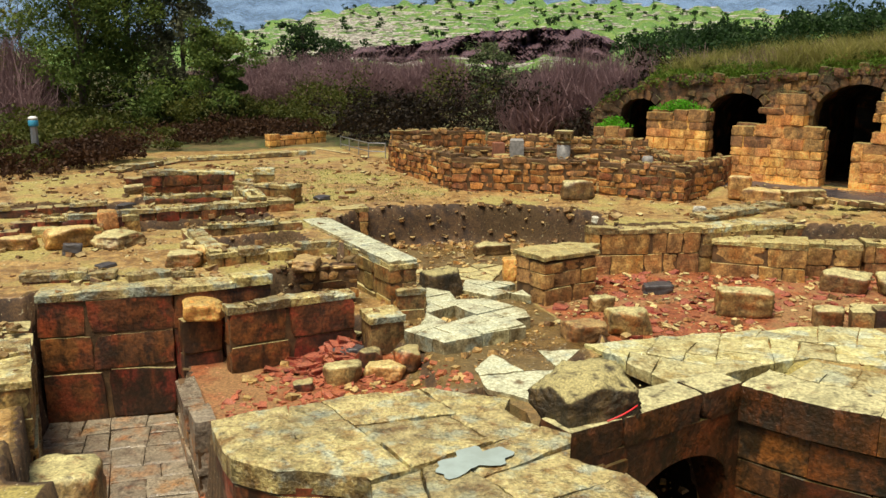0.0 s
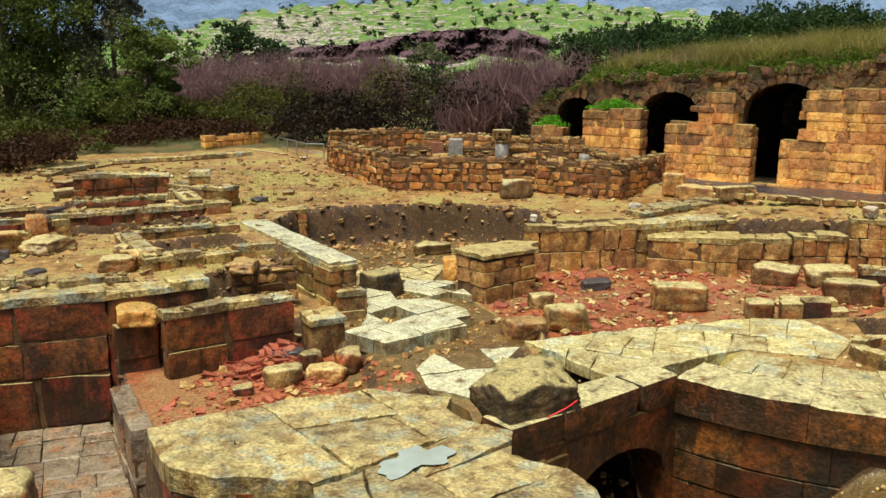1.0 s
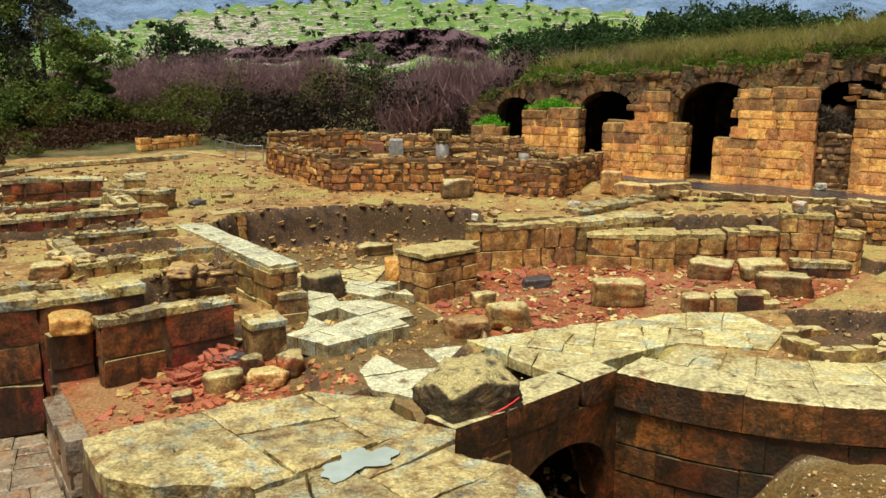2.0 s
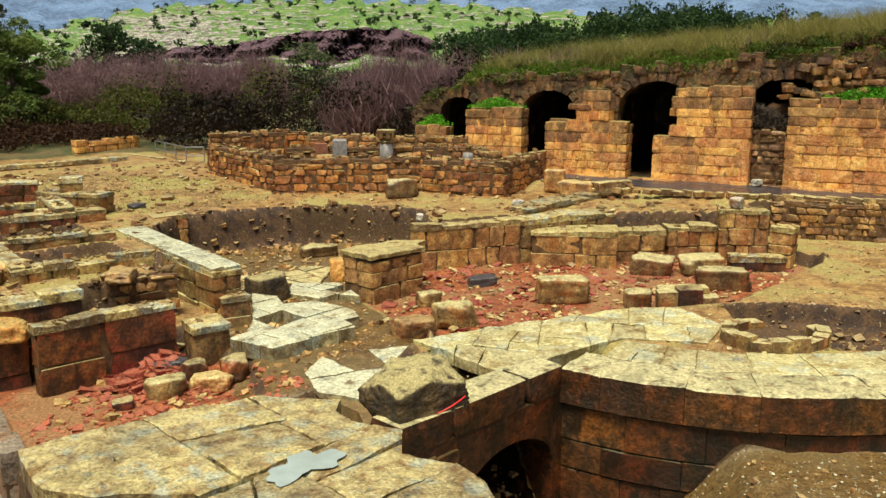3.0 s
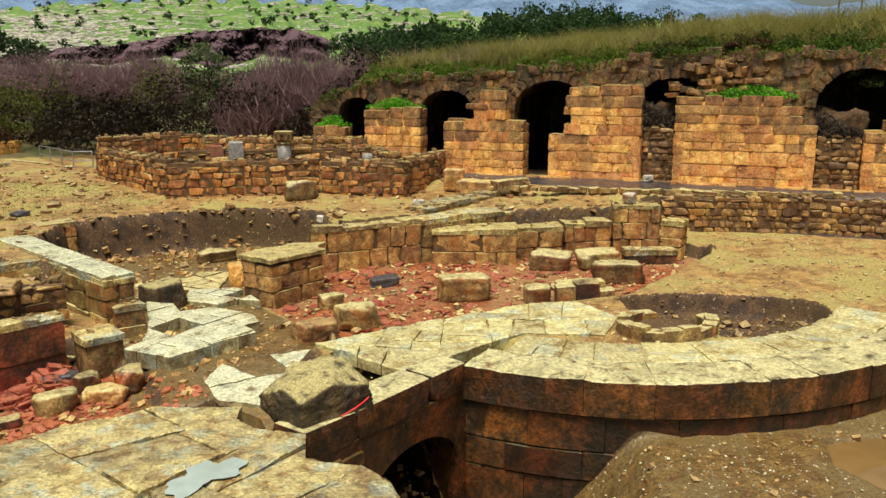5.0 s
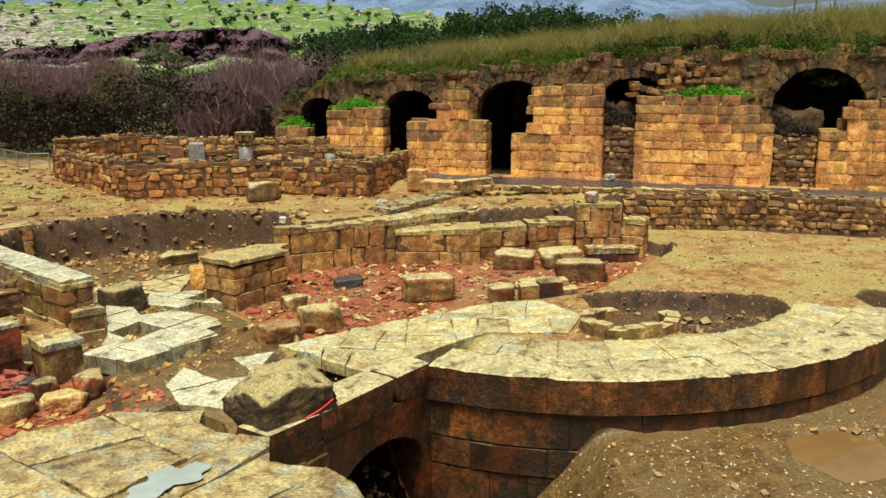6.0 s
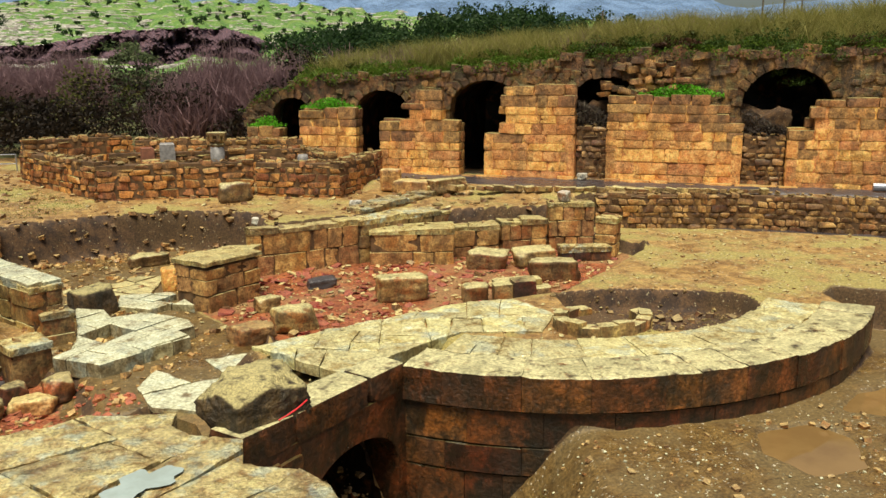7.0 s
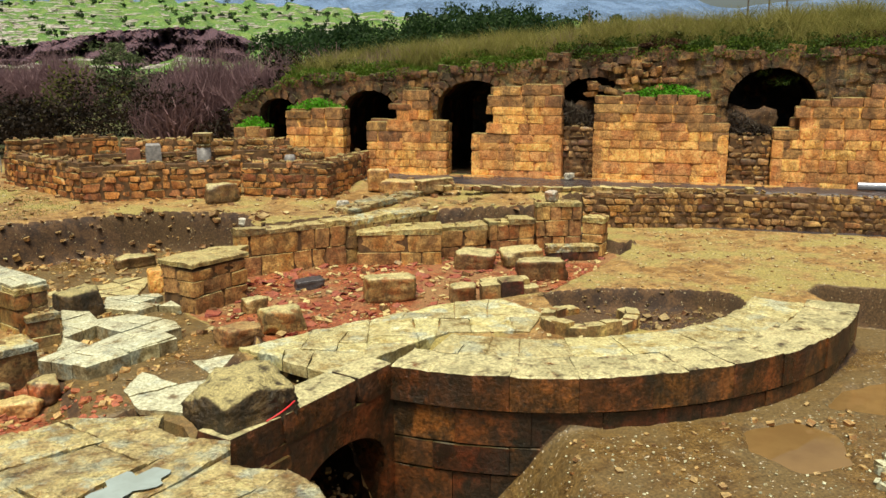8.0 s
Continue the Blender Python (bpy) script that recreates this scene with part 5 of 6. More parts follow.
flags([(1.0, 24.9), (1.8, 24.2), (2.3, 24.5), (2.98, 24.1), (2.6, 25.8), (1.14, 26.1)], 0.6, -1.64, 0.25, "wet", walk_slabs, 16, gap=0.05, turn=radians(38), keep=lambda c, r: r.random() > 0.2)
flags([(0.3, 26.6), (2.0, 26.3), (2.6, 28.4), (0.6, 29.0)], 0.6, -1.74, 0.15, "pale", walk_slabs, 17, gap=0.06, turn=radians(30), keep=lambda c, r: r.random() > 0.35)
wall("step_block", (-1.49, 20.4), (-0.62, 20.75), -2.2, -1.2, 0.85, 0.6, 1.0, "pale", "squared block with a pale wet top")


# ---- loose stones ----
def rock(name, x, y, z, size, style, label, seed, turn=0.0, rough=0.22, category="stone"):
    """A weathered lump: a rounded box, pushed about by noise."""
    rng = random.Random(seed)
    planes = []
    for axis in range(3):
        for sign in (-1, 1):
            n = Vector([rng.uniform(-rough, rough) * 0.7 for _ in range(3)])
            n[axis] = sign
            planes.append((n.normalized(), 0.47 * rng.uniform(0.88, 1.05)))
    for _ in range(9):
        n = Vector([rng.gauss(0, 1) for _ in range(3)]).normalized()
        planes.append((n, rng.uniform(0.50, 0.66)))
    bm = bmesh.new()
    bmesh.ops.create_icosphere(bm, subdivisions=5 if size[0] > 1.8 else 4, radius=1.0)
    off = Vector((seed * 3.1, seed * 1.7, seed * 0.9))
    for v in bm.verts:
        p = v.co.normalized()
        reach = min(d / max(n.dot(p), 1e-3) for n, d in planes if n.dot(p) > 1e-3)
        q = p * reach
        q *= 1 + noise.fractal(q * 3.0 + off, 1.0, 2.0, 5) * rough * 0.5 + noise.fractal(q * 11 + off, 1.0, 2.0, 3) * 0.03
        v.co = Vector((q.x * size[0], q.y * size[1], q.z * size[2]))
    low = min(v.co.z for v in bm.verts)
    bmesh.ops.translate(bm, verts=bm.verts, vec=(0, 0, -low))
    bmesh.ops.transform(bm, matrix=pose(0, 0, 0, 0, 0, turn), verts=bm.verts)
    me = bpy.data.meshes.new(name)
    bm.to_mesh(me)
    bm.free()
    me.materials.append(MAT[style])
    me.polygons.foreach_set("use_smooth", [True] * len(me.polygons))
    ob = new(name, me)
    ob.location = (x, y, z)
    return tagged(ob, label, category, "loose stones of the dig")


def height(x, y):
    return float(ground_z(np.array([float(x)]), np.array([float(y)]))[0])


boulder = rock("boulder", 2.80, 14.85, -1.62, (1.85, 1.35, 1.08), "boulder", "big weathered boulder, lichened, bright top and shaded base painted in", 4, turn=22, rough=0.15, category="boulder")
skin = boulder.data.vertices
ends = [min(skin, key=lambda v: (v.co - Vector(p)).length).co.copy() for p in ((0.40, -0.72, 0.40), (0.98, -0.34, 0.56))]
mark = [ends[0].lerp(ends[1], k / 4) + Vector((0.02, -0.035, 0)) * (1 + math.sin(math.pi * k / 4)) for k in range(5)]
part("paint_mark", tube(mark, 0.016, 6), MAT["paint"], boulder, "thin red painted line")
LOOSE = (
    (13.0, 25.7, 1.35, 0.85, 0.6, -28, "pale", "flat-topped pale block on the court floor"),
    (14.7, 25.3, 1.4, 0.8, 0.55, -10, "pale", "rounded ochre block on the court floor"),
    (14.35, 23.4, 1.5, 0.85, 0.62, -20, "pale", "long broken block beside the earth bank"),
    (8.9, 23.2, 1.5, 0.85, 0.72, -12, "pale", "large pale block standing alone on red earth"),
    (10.8, 22.1, 0.7, 0.5, 0.52, -8, "pale", "small squared pale block"),
    (7.05, 25.5, 0.85, 0.5, 0.32, 0, "slate", "dark blue-grey rounded stone on red earth"),
    (4.95, 23.6, 0.65, 0.45, 0.4, 20, "pale", "small pale stone at the foot of the pier"),
    (5.2, 21.5, 1.0, 0.75, 0.66, 15, "pale", "mossy squared block at the paving edge"),
    (3.95, 20.8, 1.05, 0.7, 0.5, 10, "rubble", "dark broken masonry lump"),
    (0.35, 24.9, 0.95, 0.8, 0.75, 30, "boulder", "dark round boulder beside the long wall"),
    (13.0, 32.6, 1.5, 0.6, 0.55, -35, "ochre", "tilted ochre block near the path"),
    (14.3, 32.0, 1.6, 0.7, 0.55, 10, "pale", "pale tilted block near the path"),
    (12.4, 33.4, 0.8, 0.5, 0.9, -35, "ochre", "upright ochre block against the wall"),
    (6.0, 33.9, 1.1, 0.6, 0.75, 5, "pale", "pale block leaning on the rubble wall"),
    (2.3, 30.6, 1.2, 0.7, 0.4, 12, "pale", "flat mossy block at the foot of the bank"),
    (2.62, 26.6, 0.42, 0.38, 0.75, 0, "facade", "orange upright stone beside the pier"),
    (-6.65, 13.95, 1.5, 1.2, 1.6, 10, "pale", "golden rough block at the pit edge"),
    (-2.05, 18.9, 0.75, 0.55, 0.42, 20, "pale", "pale stone in the tile heap"),
    (-1.1, 19.2, 0.85, 0.55, 0.35, -15, "ochre", "ochre stone in the tile heap"),
    (-0.55, 19.6, 0.6, 0.5, 0.55, 5, "dark", "brown stone in the tile heap"),
    (-2.2, 20.1, 0.45, 0.4, 0.4, 0, "slate", "round grey stone on the tile heap"),
    (-1.85, 20.2, 0.4, 0.4, 0.4, 0, "slate", "round grey stone on the tile heap"),
    (-1.5, 19.7, 0.5, 0.45, 0.5, 30, "dark", "brown stone on the tile heap"),
    (-2.9, 18.4, 0.4, 0.3, 0.2, 10, "dark", "small dark stone on wet earth"),
)
for k, (x, y, w, dpt, hgt, turn, style, label) in enumerate(LOOSE):
    rock("loose_stone", x, y, height(x, y) - 0.06, (w * 1.15, dpt * 1.15, hgt * 1.15), style, label, k + 7, turn, 0.15)
TERRACE_STONES = ((-11.9, 24.6, 0.9, 0.5, "ochre"), (-10.6, 24.9, 1.3, 0.75, "ochre"), (-9.2, 25.0, 1.3, 0.5, "pale"), (-10.1, 23.9, 0.5, 0.42, "slate"), (-8.6, 22.3, 0.45, 0.16, "slate"),
                  (-6.6, 22.6, 0.9, 0.5, "pale"), (-6.1, 23.3, 0.9, 0.55, "ochre"), (-6.9, 24.4, 0.6, 0.4, "pale"), (-10.4, 27.6, 0.6, 0.85, "facade"),
                  (-11.2, 31.5, 0.6, 0.3, "slate"), (-5.5, 20.02, 0.95, 0.6, "facade"), (-12.6, 21.5, 0.9, 0.8, "pale"), (-3.3, 22.4, 0.9, 0.35, "rubble"),
                  (-7.0, 31.9, 0.7, 0.5, "pale"), (-12.3, 36.2, 0.8, 0.4, "dark"), (-11.8, 34.6, 0.8, 0.5, "pale"), (-4.2, 33.6, 0.6, 0.25, "slate"), (-3.2, 35.2, 0.6, 0.25, "dark"))
for k, (x, y, w, hgt, style) in enumerate(TERRACE_STONES):
    z = -1.12 if (x, y) == (-5.5, 20.02) else height(x, y) - 0.05
    rock("loose_stone", x, y, z, (w * 1.1, w * 0.8, hgt * 0.85), style, "weathered %s stone lying on the dirt terrace" % {"slate": "dark grey", "facade": "orange", "rubble": "brown"}.get(style, style), k + 60, k * 37 % 90, 0.2)

rock("sliding_earth", *at_front(16.35, 1.6), -0.1, (2.6, 1.5, 3.0), "bank", "dark earth slid down inside the last vault", 301, math.degrees(fturn), 0.3, "earth heap")
rock("sliding_earth", *at_front(10.6, 1.7), -0.1, (2.4, 1.4, 3.1), "bank", "dark earth filling the blocked vault", 302, math.degrees(fturn), 0.3, "earth heap")
notched = thing("notched_block", (12.0, 21.35, -1.95), "pale worn blocks with a darker one set in the middle", "stone block")
# a darker block stands between two pale ones, another pale one behind
for dx, dy, w, hgt, style in ((-0.52, 0.12, 0.6, 0.62, "pale"), (0.02, -0.02, 0.72, 0.74, "dark"), (0.60, 0.02, 0.5, 0.5, "pale"), (0.05, 0.42, 1.5, 0.66, "pale")):
    piece("stone_block", style, notched, (12.0 + dx, 21.35 + dy - 0.24 * dx, -1.95 + hgt / 2), (w, 0.6, hgt), radians(-14), crng, 3)

# the small round basin inside the ring
basin = thing("round_basin", (11.9, 17.1, -1.5), "broken ring of small pale blocks round a hollow", "stone basin")
for k in range(13):
    a = radians(95 + k * 22)
    piece("curved_block", "pale", basin, (11.9 + 1.1 * math.cos(a), 17.05 + 0.85 * math.sin(a), -1.32), (0.5, 0.34, 0.34 + 0.1 * (k % 3)), a + math.pi / 2, crng, 4)
part("hollow", placed(lathe([(0.85, 0), (0.8, 0.03)], 18), 11.9, 17.05, -1.36), MAT["bank"], basin, "dark damp earth in the hollow")


# ---- heaps and litter, uncountable ----
def litter(name, spots, material, label, seed, small, large, flat=0.5, lift=0.0):
    """Many small broken lumps on the ground, in one mesh."""
    rng = random.Random(seed)
    verts, faces = [], []
    xs = np.array([p[0] for p in spots])
    ys = np.array([p[1] for p in spots])
    zs = ground_z(xs, ys)
    for x, y, z, spot in zip(xs, ys, zs, spots):
        if len(spot) > 2:
            z = max(z, spot[2])
        w = small + (large - small) * rng.random() ** 2.5
        l, t = w * rng.uniform(0.6, 1.2), w * rng.uniform(0.5, 1.1) * flat
        m = Matrix.Translation((x, y, z + t * 0.3 + lift)) @ Euler((rng.uniform(-0.4, 0.4), rng.uniform(-0.4, 0.4), rng.uniform(0, 6.3))).to_matrix().to_4x4()
        base = len(verts)
        for sx, sy, sz in ((-1, -1, -1), (1, -1, -1), (1, 1, -1), (-1, 1, -1), (-1, -1, 1), (1, -1, 1), (1, 1, 1), (-1, 1, 1)):
            j = rng.uniform(0.6, 1.1)
            p = m @ Vector((sx * w / 2 * j, sy * l / 2 * rng.uniform(0.6, 1.1), sz * t / 2))
            verts.append(p[:])
        faces += [tuple(base + i for i in f) for f in ((0, 3, 2, 1), (4, 5, 6, 7), (0, 1, 5, 4), (1, 2, 6, 5), (2, 3, 7, 6), (3, 0, 4, 7))]
    return tagged(raw(name, verts, faces, material), label, "litter", kind="stuff")


lrng = random.Random(71)


def scatter(count, poly, extra=0.0):
    xs, ys = [p[0] for p in poly], [p[1] for p in poly]
    out = []
    while len(out) < count:
        p = np.array([[lrng.uniform(min(xs), max(xs)), lrng.uniform(min(ys), max(ys))] for _ in range(600)])
        ok = sdist(p[:, 0], p[:, 1], poly) < extra
        out += [tuple(q) for q in p[ok]]
    return out[:count]


heap = []
for _ in range(210):
    x, y = lrng.gauss(-2.6, 0.6), lrng.gauss(20.0, 0.5)
    if y < 19.3 + (x + 4.74) * 0.54 - 0.05 + 0.9:
        heap.append((x, y, -2.25 + max(0, 0.45 - 0.45 * math.hypot(x + 2.2, y - 20.5))))
litter("tile_heap", heap, MAT["red"], "heap of broken red roof tiles against the wall", 72, 0.10, 0.5, 0.3)
litter("tile_shards", scatter(420, [(-4.6, 17.5), (-4, 19.4), (-0.5, 20), (1.4, 17.6), (1.3, 15.6), (-0.5, 16.6), (-3.8, 16)]), MAT["red"], "scattered red tile shards on wet earth", 73, 0.05, 0.28, 0.3)
litter("court_shards", scatter(650, COURT, -0.5), MAT["red"], "red tile shards strewn over the court floor", 74, 0.06, 0.42, 0.22)
litter("court_gravel", scatter(900, COURT, -0.3), MAT["ochre"], "ochre stone chips over the court floor", 75, 0.05, 0.26, 0.4)
SITE = [(-18, 15), (-18, 42), (-2, 46), (14, 36), (18, 28), (5, 20), (-4, 20), (-10, 18)]
litter("terrace_stones", scatter(1500, SITE), MAT["rubble"], "small stones scattered over the dirt terrace", 76, 0.05, 0.32, 0.55)
litter("terrace_pebbles", scatter(1300, SITE), MAT["pale"], "pale pebbles scattered over the dirt terrace", 77, 0.04, 0.24, 0.5)
MUD = [(6.5, 9.5), (6.8, 14.4), (9.2, 13.6), (13, 12.8), (18, 13.0), (21, 15), (26, 12), (22, 6)]
litter("mud_pebbles", scatter(1900, MUD), MAT["wet"], "white pebbles strewn over wet mud", 78, 0.012, 0.07, 0.6)
litter("mud_stones", scatter(500, MUD), MAT["rubble"], "brown stones strewn over wet mud", 79, 0.04, 0.2, 0.6)
litter("dirt_pebbles", scatter(1500, TERRACE, -0.4), MAT["pale"], "pale pebbles on the dry dirt terrace", 80, 0.02, 0.12, 0.6)
litter("white_gravel", scatter(700, [(12.4, 8.6), (13.2, 9.7), (14.3, 10.4), (16.0, 11.2), (17.5, 10.4), (15, 7.8)]), MAT["wet"], "pile of white gravel at the puddle edge", 81, 0.05, 0.25, 0.7)
litter("low_stones", scatter(700, LOW, -0.2), MAT["rubble"], "broken stones in the sunken street", 82, 0.04, 0.26, 0.5)
BANK = [(-2.6, 31.2), (0.9, 32.0), (3.6, 32.3), (6, 31), (6.2, 31.8), (3.6, 33.0), (0.9, 32.8), (-2.5, 32.1)]
litter("bank_stones", scatter(190, BANK), MAT["rubble"], "stones poking from the earth bank", 83, 0.03, 0.3, 0.6)


litter("trench_clods", scatter(170, TRENCH, 0.1), MAT["rubble"], "clods and stones in the trench", 84, 0.04, 0.26, 0.7)
litter("pit_rubble", scatter(260, WELL, 0.6), MAT["dark"], "dark stones at the bottom of the hollow", 85, 0.08, 0.4, 0.6)


litter("rim_clods", scatter(450, TRENCH, 0.45), MAT["topsoil"], "crumbling clods along the trench rim", 88, 0.03, 0.14, 0.6)
litter("slope_clods", scatter(1100, WELL, 2.2), MAT["topsoil"], "clods and stones on the slope above the hollow", 89, 0.03, 0.2, 0.6)


# ---- puddles ----
def puddle(name, x, y, z, rx, ry, seed, label, turn=0.0):
    rng = random.Random(seed)
    bm = bmesh.new()
    vs = []
    for k in range(40):
        a = 6.2832 * k / 40
        r = 1 + 0.2 * math.sin(2 * a + seed) + 0.2 * math.sin(3 * a + 2 * seed) + 0.12 * math.sin(5 * a + seed) + 0.1 * math.sin(9 * a) + rng.uniform(-0.06, 0.06)
        p = Matrix.Rotation(turn, 2) @ Vector((rx * r * math.cos(a), ry * r * math.sin(a)))
        vs.append(bm.verts.new((x + p.x, y + p.y, z)))
    bm.faces.new(vs)
    tagged(part(name, bm, MAT["sky_tinted" if name == "puddle" else "water"]), label, "puddle", kind="structure")


puddle("puddle", 0.62, 12.85, -1.294, 0.6, 0.4, 2, "shallow rain puddle on the slabs, sky reflection in its colour", 0.7)
puddle("muddy_puddle", 15.6, 12.2, -2.575, 5.2, 2.6, 5, "brown muddy puddles on the low ground beside the platform")


# ---- hills ----
def bearing(az, r):
    return -r * math.sin(radians(az)), r * math.cos(radians(az))


def table(rows):
    xs, ys = [r[0] for r in rows], [r[1] for r in rows]
    return lambda v: np.interp(v, xs, ys)


hill_top = table(((-60, 1.2), (-34, 1.9), (-24, 2.9), (-19, 3.3), (-14, 3.7), (-8, 3.9), (-3, 4.0), (0, 3.75), (3, 3.55), (6, 3.2), (9, 2.6), (13, 1.5), (20, 0.6), (40, 0.5)))


def hill_point(az, f):
    """f runs from the foot of the slope to its crest."""
    r = 210 + 330 * f + 14 * np.sin(az * 0.9)
    e = -0.6 + (hill_top(az) + 0.6) * np.power(f, 0.8)
    bumps = 0.16 * np.sin(az * 2.3 + f * 5) + 0.10 * np.sin(az * 5.1 - f * 11) + 0.05 * np.sin(az * 11.7 + f * 23)
    e = e + bumps * np.minimum(f * 3, 1)
    a = np.radians(az)
    return -r * np.sin(a), r * np.cos(a), EYE_Z + r * np.tan(np.radians(e))


def sheet(name, azs, fs, fn, material, label):
    ga, gf = np.meshgrid(azs, fs)
    x, y, z = fn(ga, gf)
    n, m = len(azs), len(fs)
    co = np.stack([x, y, z], -1).reshape(-1, 3)
    ij = (np.arange(m - 1)[:, None] * n + np.arange(n - 1)[None]).ravel()
    quads = np.stack([ij + 1, ij, ij + n, ij + n + 1], 1)
    tagged(raw(name, co.tolist(), quads.tolist(), material, smooth=name != "rock_cliff"), label, "hill", kind="structure")


sheet("green_hill", np.linspace(-62, 40, 320), np.linspace(0, 1, 60), hill_point, MAT["hill"], "green grassy hill with pale limestone outcrops")
range_top = table(((-80, 3.0), (-60, 3.6), (-55, 3.9), (-50, 3.7), (-46, 3.35), (-43.2, 3.0), (-42, 3.1), (-40.5, 3.6), (-36, 4.4), (-33, 5.2), (-25, 6.2), (-10, 7.4), (40, 8.0)))


def range_point(az, f):
    r = 1500 + 900 * f
    ridges = 0.22 * np.sin(az * 1.1) * f + 0.10 * np.sin(az * 3.7 + f * 7) + 0.05 * np.sin(az * 9.1 - f * 13)
    e = 0.2 + range_top(az) * f + ridges * (1 - f * 0.7)
    a = np.radians(az)
    return -r * np.sin(a), r * np.cos(a), EYE_Z + r * np.tan(np.radians(e))


sheet("blue_mountain_range", np.linspace(-80, 45, 260), np.linspace(0, 1, 40), range_point, MAT["far"], "distant wooded mountains, haze painted into their blue-grey colour")


def cliff_point(az, f):
    x, z = az * 4.0, f * 14.0
    jag = np.random.RandomState(35).uniform(-1, 1, az.shape)
    r = 240 + 12 * waves(x, z, 34, 31) + 9 * waves(x, z * 2, 11, 32) + 6 * waves(x, z, 4, 33) + 2.2 * jag + 14 * f
    top = np.interp(az, [-13, -10, -6, -2, 1, 4, 7], [1.2, 2.0, 2.1, 1.5, 1.1, 0.8, 0.2])
    e = -1.2 + (top + 1.3) * f + 0.16 * waves(az * 4.0, f * 3, 12, 34) * f + 0.05 * jag
    a = np.radians(az)
    return -r * np.sin(a), r * np.cos(a), EYE_Z + r * np.tan(np.radians(e))


sheet("rock_cliff", np.linspace(-14, 8, 220), np.linspace(0, 1, 36), cliff_point, MAT["cliff"], "dark purple-brown rock cliff below the green slope")
hrng = random.Random(91)


def lumps(name, spots, material, label, seed):
    rng = random.Random(seed)
    verts, faces = [], []
    for x, y, z, w, h in spots:
        base, long = len(verts), rng.uniform(1.0, 4.0)
        for k in range(6):
            a = k * 1.047 + rng.uniform(-0.3, 0.3)
            verts.append((x + w * long * math.cos(a) * rng.uniform(0.7, 1.2), y + w * math.sin(a) * rng.uniform(0.7, 1.2), z - h * 0.4))
        for k in range(6):
            a = k * 1.047 + rng.uniform(-0.3, 0.3)
            verts.append((x + w * long * 0.7 * math.cos(a), y + w * 0.7 * math.sin(a), z + h * rng.uniform(0.4, 0.9)))
        faces.append([base + 6 + k for k in range(6)])
        faces += [(base + k, base + (k + 1) % 6, base + 6 + (k + 1) % 6, base + 6 + k) for k in range(6)]
    return tagged(raw(name, verts, faces, material), label, "rocks", kind="stuff")


spots = []
for k in range(2600):
    az, f = (hrng.uniform(-24, 14), hrng.random() ** 0.8) if k % 3 else (hrng.gauss(4, 2.2), hrng.uniform(0.25, 0.85))
    f = round(f * 16) / 16 + hrng.uniform(-0.012, 0.012) if hrng.random() < 0.6 else f
    x, y, z = hill_point(np.array(az), np.array(min(max(f, 0.05), 0.99)))
    w = hrng.uniform(0.35, 1.5)
    spots.append((float(x), float(y), float(z), w, w * hrng.uniform(0.2, 0.5)))
lumps("hill_rocks", spots, MAT["hillrock"], "pale limestone ledges and boulders on the hillside", 92)


# ---- plants ----
def leaf_mesh(name, centres, sizes, material, parent=None, seed=0, thin=0.55, upright=0.0, label=""):
    """Many small four-cornered leaves or clumps, each turned its own way."""
    r = np.random.RandomState(seed)
    c, n = np.asarray(centres, float), len(centres)
    sz = np.asarray(sizes, float).reshape(-1, 1) * np.ones((n, 1))
    u = r.normal(size=(n, 3))
    u[:, 2] = u[:, 2] * (1 - upright) + upright * 2.2
    u /= np.linalg.norm(u, axis=1, keepdims=True)
    v = np.cross(u, r.normal(size=(n, 3)))
    v /= np.linalg.norm(v, axis=1, keepdims=True)
    a, b = u * sz * 0.5, v * sz * 0.5 * thin
    skew = r.uniform(0.3, 1.0, (n, 1))
    q = np.stack([c - a, c + b * skew + a * 0.1, c + a, c - b - a * 0.1], 1).reshape(-1, 3)
    return raw(name, q.tolist(), np.arange(4 * n).reshape(-1, 4).tolist(), material, parent, label)


def blob_points(r, count, centre, radii, hollow=0.35, ragged=0.35):
    """Points in an uneven crown made of overlapping clumps."""
    clumps = r.normal(size=(max(5, count // 140), 3))
    clumps /= np.linalg.norm(clumps, axis=1, keepdims=True)
    clumps *= r.uniform(0.35, 0.95, (len(clumps), 1))
    pick = r.randint(0, len(clumps), count)
    p = r.normal(size=(count, 3))
    p = p / np.linalg.norm(p, axis=1, keepdims=True) * np.power(r.uniform(hollow ** 3, 1, (count, 1)), 1 / 3)
    p = clumps[pick] + p * r.uniform(0.25, 0.25 + ragged, (len(clumps), 1))[pick]
    return np.asarray(centre) + p * np.asarray(radii)


def stick(bm, a, b, r0, r1, sides=6):
    a, b = Vector(a), Vector(b)
    m = Matrix.Translation((a + b) / 2) @ (b - a).to_track_quat("Z", "Y").to_matrix().to_4x4()
    bmesh.ops.create_cone(bm, cap_ends=True, segments=sides, radius1=r0, radius2=r1, depth=(b - a).length * 1.03, matrix=m)


